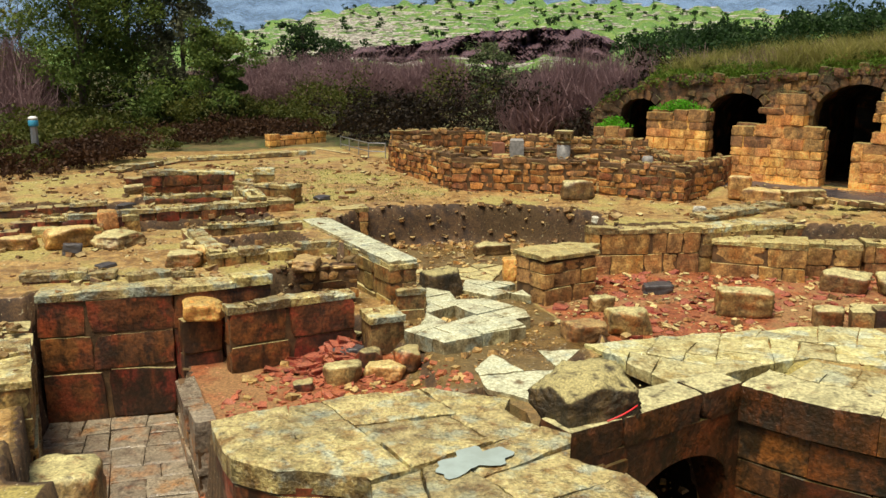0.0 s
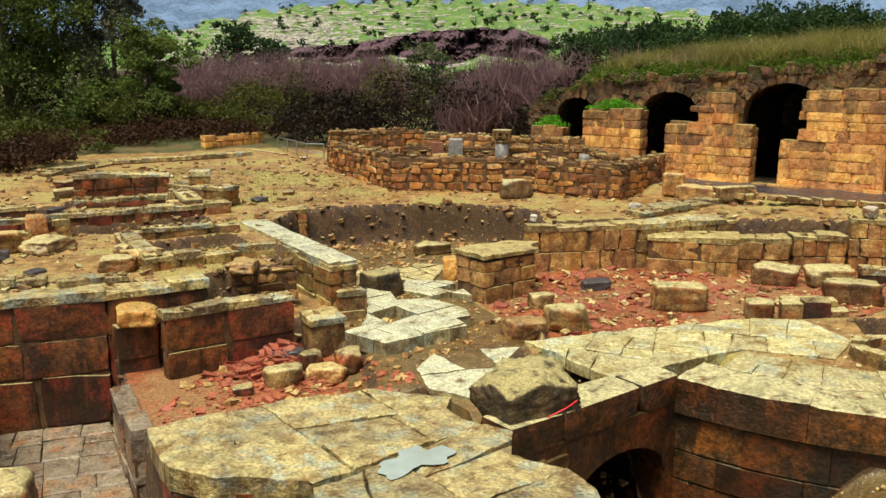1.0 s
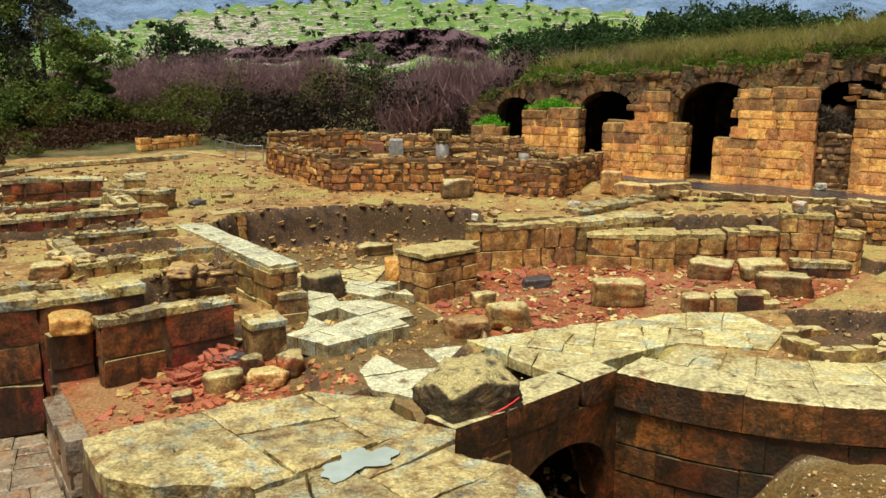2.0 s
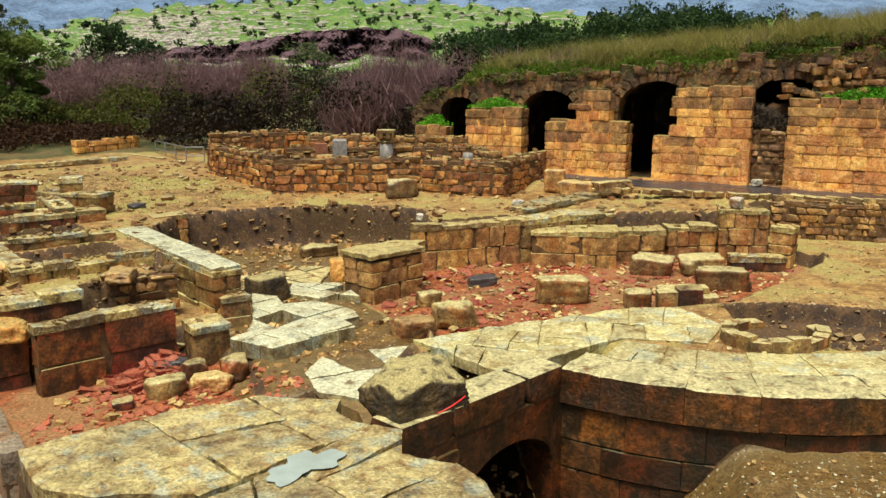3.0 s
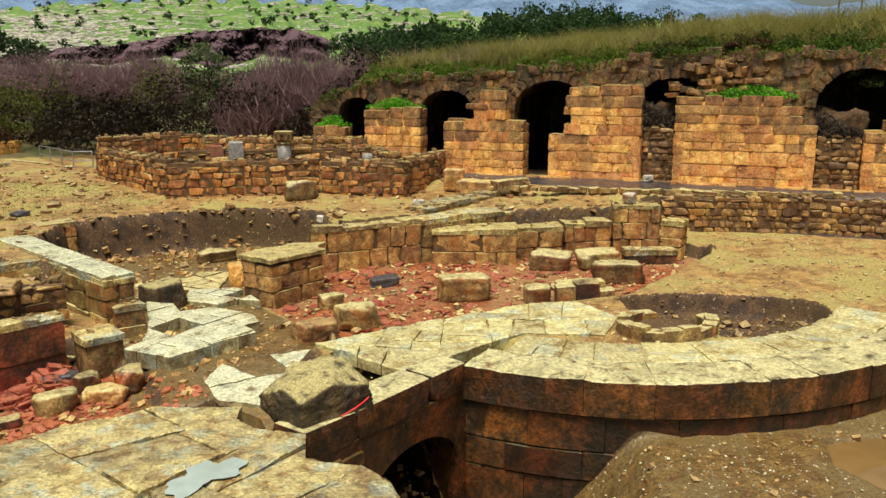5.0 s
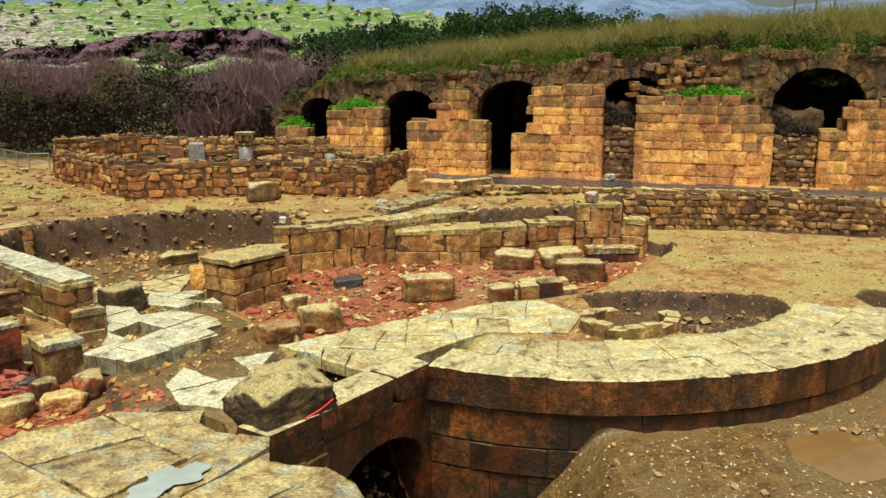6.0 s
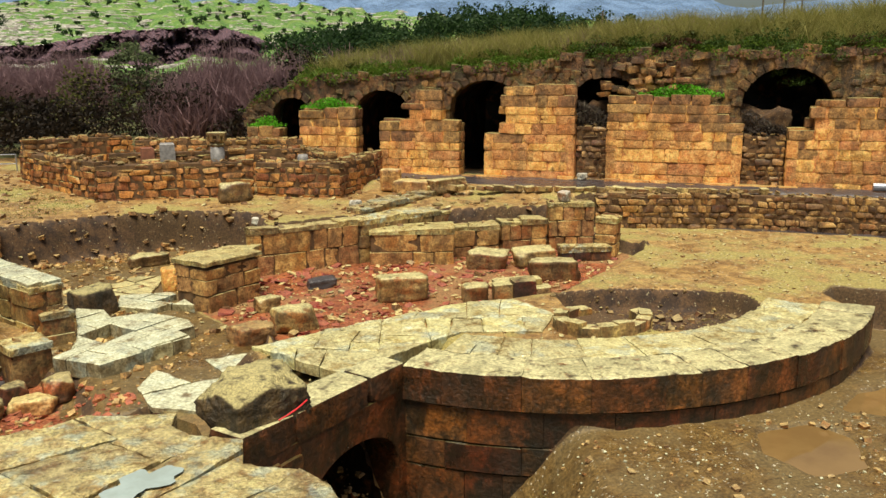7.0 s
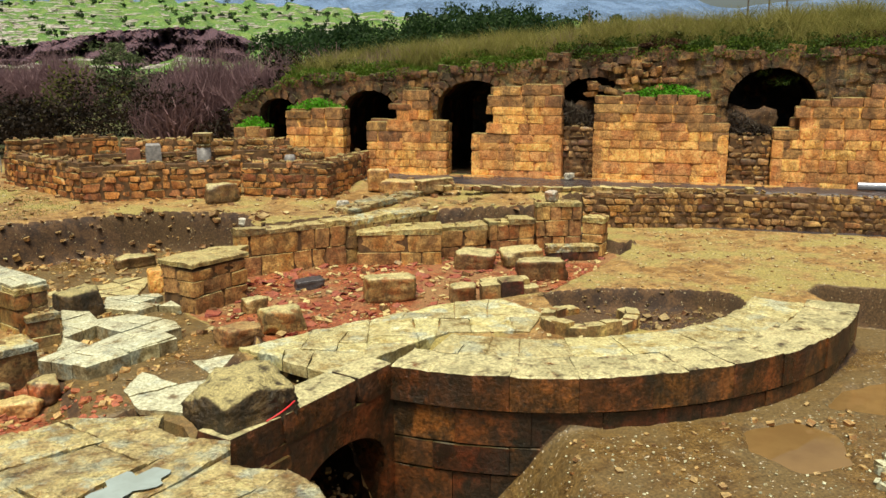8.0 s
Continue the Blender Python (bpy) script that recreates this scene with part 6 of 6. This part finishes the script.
def tree(name, az, dist, base, tall, wide, leaf, count, label, seed, mat="euca", bare=0.08, lsize=0.3):
    r = np.random.RandomState(seed)
    rng = random.Random(seed)
    x, y = bearing(az, dist)
    root = thing(name, (x, y, base), label, "tree", "trees behind the dig")
    bm = bmesh.new()
    fork = base + tall * bare
    lean = rng.uniform(-0.4, 0.4)
    stick(bm, (x, y, base - 0.3), (x + lean * 0.5, y, fork), wide * 0.045, wide * 0.032, 8)
    tips = []
    for k in range(13):
        a = k * 2.4 + rng.uniform(-0.3, 0.3)
        up = bare + (0.96 - bare) * (k + 0.5) / 13
        reach = wide * rng.uniform(0.22, 0.48) * (1.1 - 0.5 * up)
        q = (x + lean + math.cos(a) * reach, y + math.sin(a) * reach, base + tall * up)
        mid = (x + lean * 0.5 + (q[0] - x) * 0.3, y + (q[1] - y) * 0.3, base + tall * max(up - 0.12, bare * 0.8))
        stick(bm, (x + lean * 0.4, y, base + tall * max(up - 0.22, bare * 0.6)), mid, wide * 0.018, wide * 0.012)
        stick(bm, mid, q, wide * 0.012, wide * 0.004)
        tips.append(q)
    stick(bm, (x + lean * 0.5, y, fork), (x + lean, y, base + tall * 0.9), wide * 0.032, wide * 0.008, 8)
    part("trunk", bm, MAT["bark"], root)
    per = count // len(tips)
    pts = [blob_points(r, per, q, (wide * 0.30, wide * 0.30, tall * 0.12), 0.3, 0.5) for q in tips]
    leaf_mesh("crown", np.concatenate(pts), r.uniform(0.6, 1.3, per * len(tips)) * lsize, MAT[mat], root, seed, 0.5, 0.2)


tree("eucalyptus_tree", 21.4, 62, 0.9, 16.5, 8.0, 0, 26000, "tall dark green eucalyptus tree beyond the scrub", 101)
tree("eucalyptus_tree", 18.4, 66, 0.9, 18, 8.0, 0, 26000, "tall eucalyptus tree with drooping grey-green leaves", 102)
tree("eucalyptus_tree", 15.6, 64, 0.9, 15.0, 5.4, 0, 17000, "tall slender eucalyptus tree with grey bark", 103, "euca_grey")
tree("eucalyptus_tree", 13.6, 60, 0.9, 6.6, 4.4, 0, 9000, "low bushy dark green tree at the edge of the scrub", 104, bare=0.1)
tree("poplar_tree", 27.6, 66, 0.9, 10.5, 5.5, 0, 4200, "half-bare tree with yellow-green upper leaves", 105, "yellow")
tree("poplar_tree", 24.6, 72, 0.9, 9.0, 3.2, 0, 1200, "thin grey half-bare tree", 106, "euca_grey")
tree("evergreen_oak", 7.8, 96, 2.0, 7.2, 5.6, 0, 2600, "round dark green evergreen tree among bare thicket", 107, "oak", 0.25, 0.5)
tree("evergreen_oak", 5.6, 98, 2.0, 5.4, 4.2, 0, 1800, "smaller round evergreen tree among bare thicket", 108, "oak", 0.25, 0.5)
tree("young_conifer", -4.6, 66, 1.0, 5.4, 4.0, 0, 2600, "pale green feathery conifer in the thicket", 109, "conifer", 0.1, 0.34)


def land(x, y):
    return ground_z(np.asarray(x, float), np.asarray(y, float))


def thicket(name, rows, material, label, seed, lsize, per=420, thin=0.55, upright=0.1):
    """A mass of shrubs. Rows: bearing from, to, distance from, to, number of shrubs, their height and width."""
    r = np.random.RandomState(seed)
    pts, sizes = [], []
    for a0, a1, d0, d1, count, tall, wide in rows:
        for _ in range(count):
            az, dist = r.uniform(a0, a1), r.uniform(d0, d1)
            x, y = bearing(az, dist)
            z = float(land([x], [y])[0])
            h, w = tall * r.uniform(0.6, 1.2), wide * r.uniform(0.7, 1.3)
            pts.append(blob_points(r, per, (x, y, z + h * 0.48), (w * 0.5, w * 0.5, h * 0.5), 0.3, 0.4))
            sizes.append(r.uniform(0.6, 1.3, per) * lsize)
    ob = leaf_mesh(name, np.concatenate(pts), np.concatenate(sizes), material, None, seed, thin, upright)
    return tagged(ob, label, "shrubs", kind="stuff")


def twigs(name, rows, material, label, seed, per=260, width=0.03):
    """Bare shrubs: fans of thin branching stems."""
    r = np.random.RandomState(seed)
    verts, faces = [], []
    for a0, a1, d0, d1, count, tall, wide in rows:
        for _ in range(count):
            x, y = bearing(r.uniform(a0, a1), r.uniform(d0, d1))
            z = float(land([x], [y])[0])
            h, w = tall * r.uniform(0.7, 1.2), wide * r.uniform(0.7, 1.2)
            for _ in range(per):
                a, u = r.uniform(0, 6.28), np.sqrt(r.uniform())
                foot = np.array([x + 0.25 * w * u * np.cos(a), y + 0.25 * w * u * np.sin(a), z + h * 0.5 * r.uniform() ** 2])
                tip = np.array([x + 0.62 * w * u * np.cos(a) + r.normal() * 0.25, y + 0.62 * w * u * np.sin(a), z + h * (1.05 - 0.5 * u * u) * r.uniform(0.55, 1.0)])
                side = np.array([np.cos(a + 1.57), np.sin(a + 1.57), 0.0]) if r.uniform() < 0.5 else np.array([1.0, 0.2, 0])
                bend = (foot + tip) / 2 + r.normal(size=3) * 0.09 * h
                b = len(verts)
                s = side * width * r.uniform(0.6, 1.5)
                verts += [(foot - s).tolist(), (foot + s).tolist(), (bend + s * 0.7).tolist(), (bend - s * 0.7).tolist(), (tip + s * 0.25).tolist(), (tip - s * 0.25).tolist()]
                faces += [(b, b + 1, b + 2, b + 3), (b + 3, b + 2, b + 4, b + 5)]
    return tagged(raw(name, verts, faces, material), label, "shrubs", kind="stuff")


# scrub and thickets beyond the dig
thicket("olive_scrub", ((22, 36, 44, 52, 22, 1.6, 3.6), (17, 36, 51, 64, 40, 2.1, 4.4), (4, 17, 57, 66, 26, 2.2, 4.4), (6, 36, 62, 82, 46, 2.6, 5.0)), MAT["olive"], "olive-green bramble scrub beyond the dig", 111, 0.26, 620)
thicket("rusty_scrub", ((20, 36, 41, 47, 30, 1.3, 3.2), (17, 36, 46, 52, 26, 1.2, 3.4), (8, 17, 53.5, 57, 16, 1.3, 3.4), (4, 30, 54, 58, 12, 1.4, 3.6)), MAT["rust"], "rust-brown dead bramble along the edge of the dig", 112, 0.24)
thicket("dark_bramble", ((-13, 6.5, 50, 60, 34, 3.4, 4.6), (-16, -8, 49, 58, 12, 3.0, 4.0)), MAT["bramble"], "dense dark bramble thicket behind the ruins", 113, 0.28, 520)
thicket("green_bramble", ((-4, 8, 54, 66, 6, 3.9, 5.0), (-14, -8, 50, 58, 7, 4.4, 4.0)), MAT["olive"], "olive-green top growth on the dark thicket", 114, 0.26)
twigs("bare_thicket", ((-2, 14, 74, 96, 70, 4.3, 5.0), (-18, -8, 60, 80, 22, 4.6, 4.6), (23, 34, 60, 80, 22, 6.5, 4.0)), MAT["twig"], "bare purple-brown winter thicket", 115, 300, 0.035)
twigs("tall_bare_shrub", ((-12, -6.5, 51, 56, 9, 5.6, 4.4), (-14.5, -11, 50, 54, 5, 4.4, 3.6)), MAT["twig"], "tall bare purple shrubs behind the ruins", 116, 520, 0.028)
thicket("bare_twig_haze", ((-2, 14, 74, 96, 60, 4.4, 5.4), (-18, -8, 60, 80, 20, 4.6, 5.0), (-12, -6.5, 51, 56, 8, 5.4, 4.6), (23, 34, 60, 80, 14, 6.0, 4.4)), MAT["twig"], "fine bare twigs of the winter thicket", 118, 0.42, 700, 0.10, 0.5)
thicket("thicket_fill", ((-18, 16, 90, 120, 90, 3.2, 7.0),), MAT["fill"], "grey-brown undergrowth below the hill", 117, 0.6, 260)

# woods on the ridge beyond the mound
pts, sizes = [], []
pr = np.random.RandomState(121)
for _ in range(125):
    az, dist = pr.uniform(-36, -13), pr.uniform(120, 190)
    x, y = bearing(az, dist)
    e = np.interp(az, [-36, -31, -26, -20, -13], [2.6, 3.6, 3.7, 2.9, 2.0]) * pr.uniform(0.75, 1.05)
    top, h, w = EYE_Z + dist * math.tan(radians(e)), pr.uniform(5, 8), pr.uniform(5, 9)
    pts.append(blob_points(pr, 380, (x, y, top - h * 0.5), (w * 0.5, w * 0.5, h * 0.55), 0.3, 0.4))
    sizes.append(pr.uniform(0.6, 1.3, 380) * 0.75)
tagged(leaf_mesh("far_woods", np.concatenate(pts), np.concatenate(sizes), MAT["oak"], None, 122), "dark green pine woods on the ridge", "woods", kind="stuff")


def ridge_point(az, f):
    r = 100 + 95 * f
    e = np.interp(az, [-60, -50, -42, -36, -30, -22, -14, -9], [1.6, 1.9, 2.2, 2.5, 2.6, 2.2, 1.5, -1.0])
    a = np.radians(az)
    return -r * np.sin(a), r * np.cos(a), EYE_Z - 2 + (r * np.tan(np.radians(e)) + 2) * f + 0.5 * np.sin(az * 1.3) * f


sheet("wooded_ridge", np.linspace(-62, -8, 120), np.linspace(0, 1, 14), ridge_point, MAT["hill"], "low turf-covered ridge behind the mound")
pts, sizes = [], []
for _ in range(230):
    az, f = pr.uniform(-24, 13), pr.uniform(0.12, 1.0)
    x, y, z = (float(v) for v in hill_point(np.array(az), np.array(f)))
    w = pr.uniform(2.0, 5.0)
    pts.append(blob_points(pr, 90, (x, y, z + w * 0.3), (w * 0.5, w * 0.5, w * 0.4), 0.3, 0.4))
    sizes.append(pr.uniform(0.7, 1.3, 90) * 1.1)
tagged(leaf_mesh("hill_shrubs", np.concatenate(pts), np.concatenate(sizes), MAT["oak"], None, 123), "dark green bushes dotted over the hillside", "shrubs", kind="stuff")


# ---- growth on the mound ----
def blades(name, spots, material, label, seed, tall, width, lean=0.35):
    r = np.random.RandomState(seed)
    p = np.asarray(spots, float)
    n = len(p)
    z = p[:, 2] if p.shape[1] > 2 else land(p[:, 0], p[:, 1])
    foot = np.stack([p[:, 0], p[:, 1], z - 0.03], 1)
    h = tall * r.uniform(0.45, 1.25, (n, 1))
    a = r.uniform(0, 6.28, n)
    out = np.stack([np.cos(a), np.sin(a), np.zeros(n)], 1)
    side = np.stack([-np.sin(a * 3), np.cos(a * 3), np.zeros(n)], 1) * width * r.uniform(0.6, 1.4, (n, 1))
    up = np.array([0, 0, 1.0])
    bend = foot + up * h * 0.55 + out * h * lean * 0.3
    tip = foot + up * h + out * h * lean * r.uniform(0.3, 1.4, (n, 1))
    v = np.stack([foot - side, foot + side, bend + side * 0.8, bend - side * 0.8, tip], 1).reshape(-1, 3)
    b = np.arange(n) * 5
    faces = np.stack([b, b + 1, b + 2, b + 3], 1).tolist() + np.stack([b + 3, b + 2, b + 4], 1).tolist()
    return tagged(raw(name, v.tolist(), faces, material), label, "grass", kind="stuff")


gr = np.random.RandomState(131)


def mound_spots(count, s0, s1, d0, d1, clump=0.0):
    s, d = gr.uniform(s0, s1, count), d0 + (d1 - d0) * gr.uniform(0, 1, count) ** 1.2
    if clump:
        k = gr.randint(0, max(4, count // 160), count)
        s = gr.uniform(s0, s1, count)[k] + gr.normal(0, clump, count)
        d = np.clip((d0 + (d1 - d0) * gr.uniform(0, 1, count))[k] + gr.normal(0, clump, count), d0, None)
    return np.stack([F0.x + FU.x * s + FN.x * d, F0.y + FU.y * s + FN.y * d], 1)


blades("dry_grass", mound_spots(28000, -7, 30, 2.6, 11, 0.6), MAT["straw"], "tall dry yellow-green grass on the mound", 132, 1.15, 0.012, 0.8)
blades("tall_grass_clumps", mound_spots(22000, 1, 30, 2.2, 7, 0.45), MAT["straw"], "tufts of tall yellow-green grass on the mound", 135, 1.35, 0.011, 0.9)
blades("green_grass", mound_spots(34000, -7, 30, 1.8, 6), MAT["grass"], "fresh green grass along the mound edge", 133, 0.38, 0.018, 0.8)
blades("grey_stalks", mound_spots(20000, -2, 14, 3.5, 12, 0.9), MAT["twig"], "grey-brown dead stalks on the mound", 134, 0.95, 0.014)


def mound_shrubs(name, rows, material, label, seed, lsize, per=420):
    r = np.random.RandomState(seed)
    pts, sizes = [], []
    for s, d, h, w in rows:
        p = at_front(s, d)
        z = float(land([p.x], [p.y])[0])
        pts.append(blob_points(r, per, (p.x, p.y, z + h * 0.42), (w * 0.5, w * 0.5, h * 0.5), 0.3, 0.4))
        sizes.append(r.uniform(0.6, 1.3, per) * lsize)
    return tagged(leaf_mesh(name, np.concatenate(pts), np.concatenate(sizes), material, None, seed), label, "shrubs", kind="stuff")


mrng = random.Random(141)
mound_shrubs("mound_shrubs", [(mrng.uniform(-4, 30), mrng.uniform(2.2, 9), mrng.uniform(0.5, 1.1), mrng.uniform(1.3, 2.8)) for _ in range(70)], MAT["olive"], "low olive shrubs on the mound", 142, 0.17)
mound_shrubs("mound_herbs", [(mrng.uniform(-7, 30), mrng.uniform(1.7, 3.2), mrng.uniform(0.4, 0.9), mrng.uniform(1.0, 2.2)) for _ in range(70)], MAT["grass"], "bright green herbs hanging over the mound edge", 143, 0.12, 260)


mound_shrubs("mound_dark_herbs", [(mrng.uniform(7.5, 26), mrng.uniform(1.2, 3.4), mrng.uniform(0.5, 1.0), mrng.uniform(1.2, 2.6)) for _ in range(46)], MAT["herb"], "dark green herbs hanging over the ruined crest", 144, 0.13, 380)
mound_shrubs("mound_brown_growth", [(mrng.uniform(7.5, 26), mrng.uniform(1.3, 5), mrng.uniform(0.4, 0.9), mrng.uniform(1.0, 2.2)) for _ in range(22)], MAT["rust"], "withered brown growth on the mound edge", 145, 0.14, 300)


def weeds(name, s0, s1, d0, d1, z, count, seed, label, mat="weed"):
    r = np.random.RandomState(seed)
    s, d = np.clip(r.normal((s0 + s1) / 2, (s1 - s0) / 4, count), s0 - 0.1, s1 + 0.1), r.uniform(d0, d1, count)
    c = np.stack([F0.x + FU.x * s + FN.x * d, F0.y + FU.y * s + FN.y * d, z + r.uniform(0, 1, count) ** 1.5 * 0.5 * np.exp(-((s - (s0 + s1) / 2) / (s1 - s0) * 2.2) ** 2)], 1)
    tagged(leaf_mesh(name, c, r.uniform(0.07, 0.16, count), MAT[mat], None, seed, 0.7), label, "weeds", kind="stuff")


weeds("pier_weeds", -4.0, -1.4, 0.1, 0.8, 2.9, 900, 151, "bright green weeds on top of a pier")
weeds("pier_weeds", 11.8, 15.0, 0.1, 0.9, 3.6, 1500, 152, "bright green weeds on top of the broad pier")
weeds("pier_weeds", -6.9, -5.3, 0.1, 0.8, 2.0, 500, 153, "green weeds on top of the small pier")
def brush(name, s0, s1, z, count, seed, label):
    """A tangle of dead stems that fills the mouth of a vault."""
    r = np.random.RandomState(seed)
    ss, dd2 = r.uniform(s0, s1, count), r.uniform(0.45, 1.5, count)
    top = 0.35 + 0.7 * smooth(s1 - ss, 0.0, s1 - s0)
    c = np.stack([F0.x + FU.x * ss + FN.x * dd2, F0.y + FU.y * ss + FN.y * dd2, z + top * r.uniform(-0.2, 1.0, count)], 1)
    tagged(leaf_mesh(name, c, r.uniform(0.15, 0.45, count), MAT["fill"], None, seed, 0.16, 0.3), label, "shrubs", kind="stuff")


brush("vault_brush", 15.9, 17.7, 2.0, 2600, 154, "dead grey brush in a vault opening")
brush("vault_brush", 9.0, 10.9, 2.3, 2000, 155, "dead grey brush over the blocked doorway")
SPARSE = [(-5.5, 32.5), (-1.5, 33), (1, 34.8), (-1.8, 40), (-9, 42), (-9, 36)]
blades("thin_turf", scatter(9000, SPARSE), MAT["grass"], "thin green turf on the dirt terrace", 156, 0.07, 0.012, 0.8)

# ---- small far things ----
for k, (az, dist, top) in enumerate(((-34.0, 120, 3.2), (-43.6, 130, 4.6), (-44.8, 132, 4.5), (-45.8, 132, 4.5), (-49.7, 90, 5.2))):
    x, y = bearing(az, dist)
    pole = thing("utility_pole", (x, y, 5.0), "thin dark wooden utility pole on the skyline", "pole", "poles on the skyline")
    z1 = EYE_Z + dist * math.tan(radians(top))
    part("pole", tube([(x, y, 3.0), (x, y, z1)], 0.11), MAT["bark"], pole)
    part("crossarm", tube([(x - 0.6, y, z1 - 0.5), (x + 0.6, y, z1 - 0.5)], 0.05), MAT["bark"], pole)
x, y = bearing(24.3, 45)
bin_z = 1.95
kiosk = thing("blue_tank", (x, y, bin_z), "small blue plastic tank with white lid in the scrub", "tank")
part("body", placed(lathe([(0.20, 0), (0.22, 0.05), (0.22, 0.26), (0.20, 0.30)], 16), x, y, bin_z), MAT["blue"], kiosk, "", True)
part("lid", placed(lathe([(0.21, 0), (0.21, 0.12), (0.12, 0.17)], 16), x, y, bin_z + 0.30), MAT["white"], kiosk, "white lid", True)
part("stand", placed(lathe([(0.18, 0), (0.17, bin_z - height(x, y) + 0.05)], 8), x, y, height(x, y) - 0.05), MAT["steel"], kiosk)
tagged(part("grey_pipe", tube([(*at_front(20.9, -0.45), 0.18), (*at_front(25, -0.45), 0.18)], 0.16, 12), MAT["steel"]), "grey plastic pipe lying beside the path", "pipe")


# ---- growth hanging over the vault front ----
hr = np.random.RandomState(161)
pts, sizes = [], []
for _ in range(60):
    s = hr.uniform(-7, 25)
    n = hr.randint(60, 170)
    ss, dd2 = s + hr.normal(0, 0.5, n), hr.uniform(0.72, 1.5, n)
    zz = front_top(ss) + hr.uniform(-0.35, 0.22, n) * np.exp(-((ss - s) / 0.7) ** 2)
    pts.append(np.stack([F0.x + FU.x * ss + FN.x * dd2, F0.y + FU.y * ss + FN.y * dd2, zz], 1))
    sizes.append(hr.uniform(0.07, 0.17, n))
tagged(leaf_mesh("hanging_herbs", np.concatenate(pts), np.concatenate(sizes), MAT["grass"], None, 162, 0.6, 0.1), "green herbs hanging over the vault front", "weeds", kind="stuff")

for k, (x, y, z, w, label) in enumerate(((*at_front(9.45, -0.15), -0.02, 0.42, "white rounded stone at the foot of a blocked doorway"), (17.0, 27.2, -0.11, 0.55, "pale grey rounded stone lying on the stub wall"),
                                         (5.6, 29.3, -1.9, 0.45, "white stone at the top of the court wall"), (9.9, 30.6, -0.38, 0.45, "white stone on the terrace edge"),
                                         (6.2, 30.9, -0.9, 0.4, "white stone in the earth bank"))):
    rock("white_stone", x, y, max(z, height(x, y) - 0.05) if k != 1 else z, (w, w * 0.8, w * 0.75), "whitestone", label, 200 + k, k * 40, 0.2)

litter("wall_top_rubble", wall_tops[::2], MAT["rubble"], "small broken stones lying on the wall tops", 86, 0.04, 0.22, 0.5)
litter("wall_top_earth", wall_tops[1::2], MAT["topsoil"], "clods of mossy earth lying on the wall tops", 87, 0.05, 0.30, 0.35)

tr = np.random.RandomState(171)
tuft = np.stack([7.7 + tr.normal(0, 0.22, 420), 13.3 + tr.normal(0, 0.16, 420)], 1)
blades("dry_tuft", tuft, MAT["straw"], "tuft of dry grass at the edge of the hollow", 172, 0.38, 0.008, 1.2)
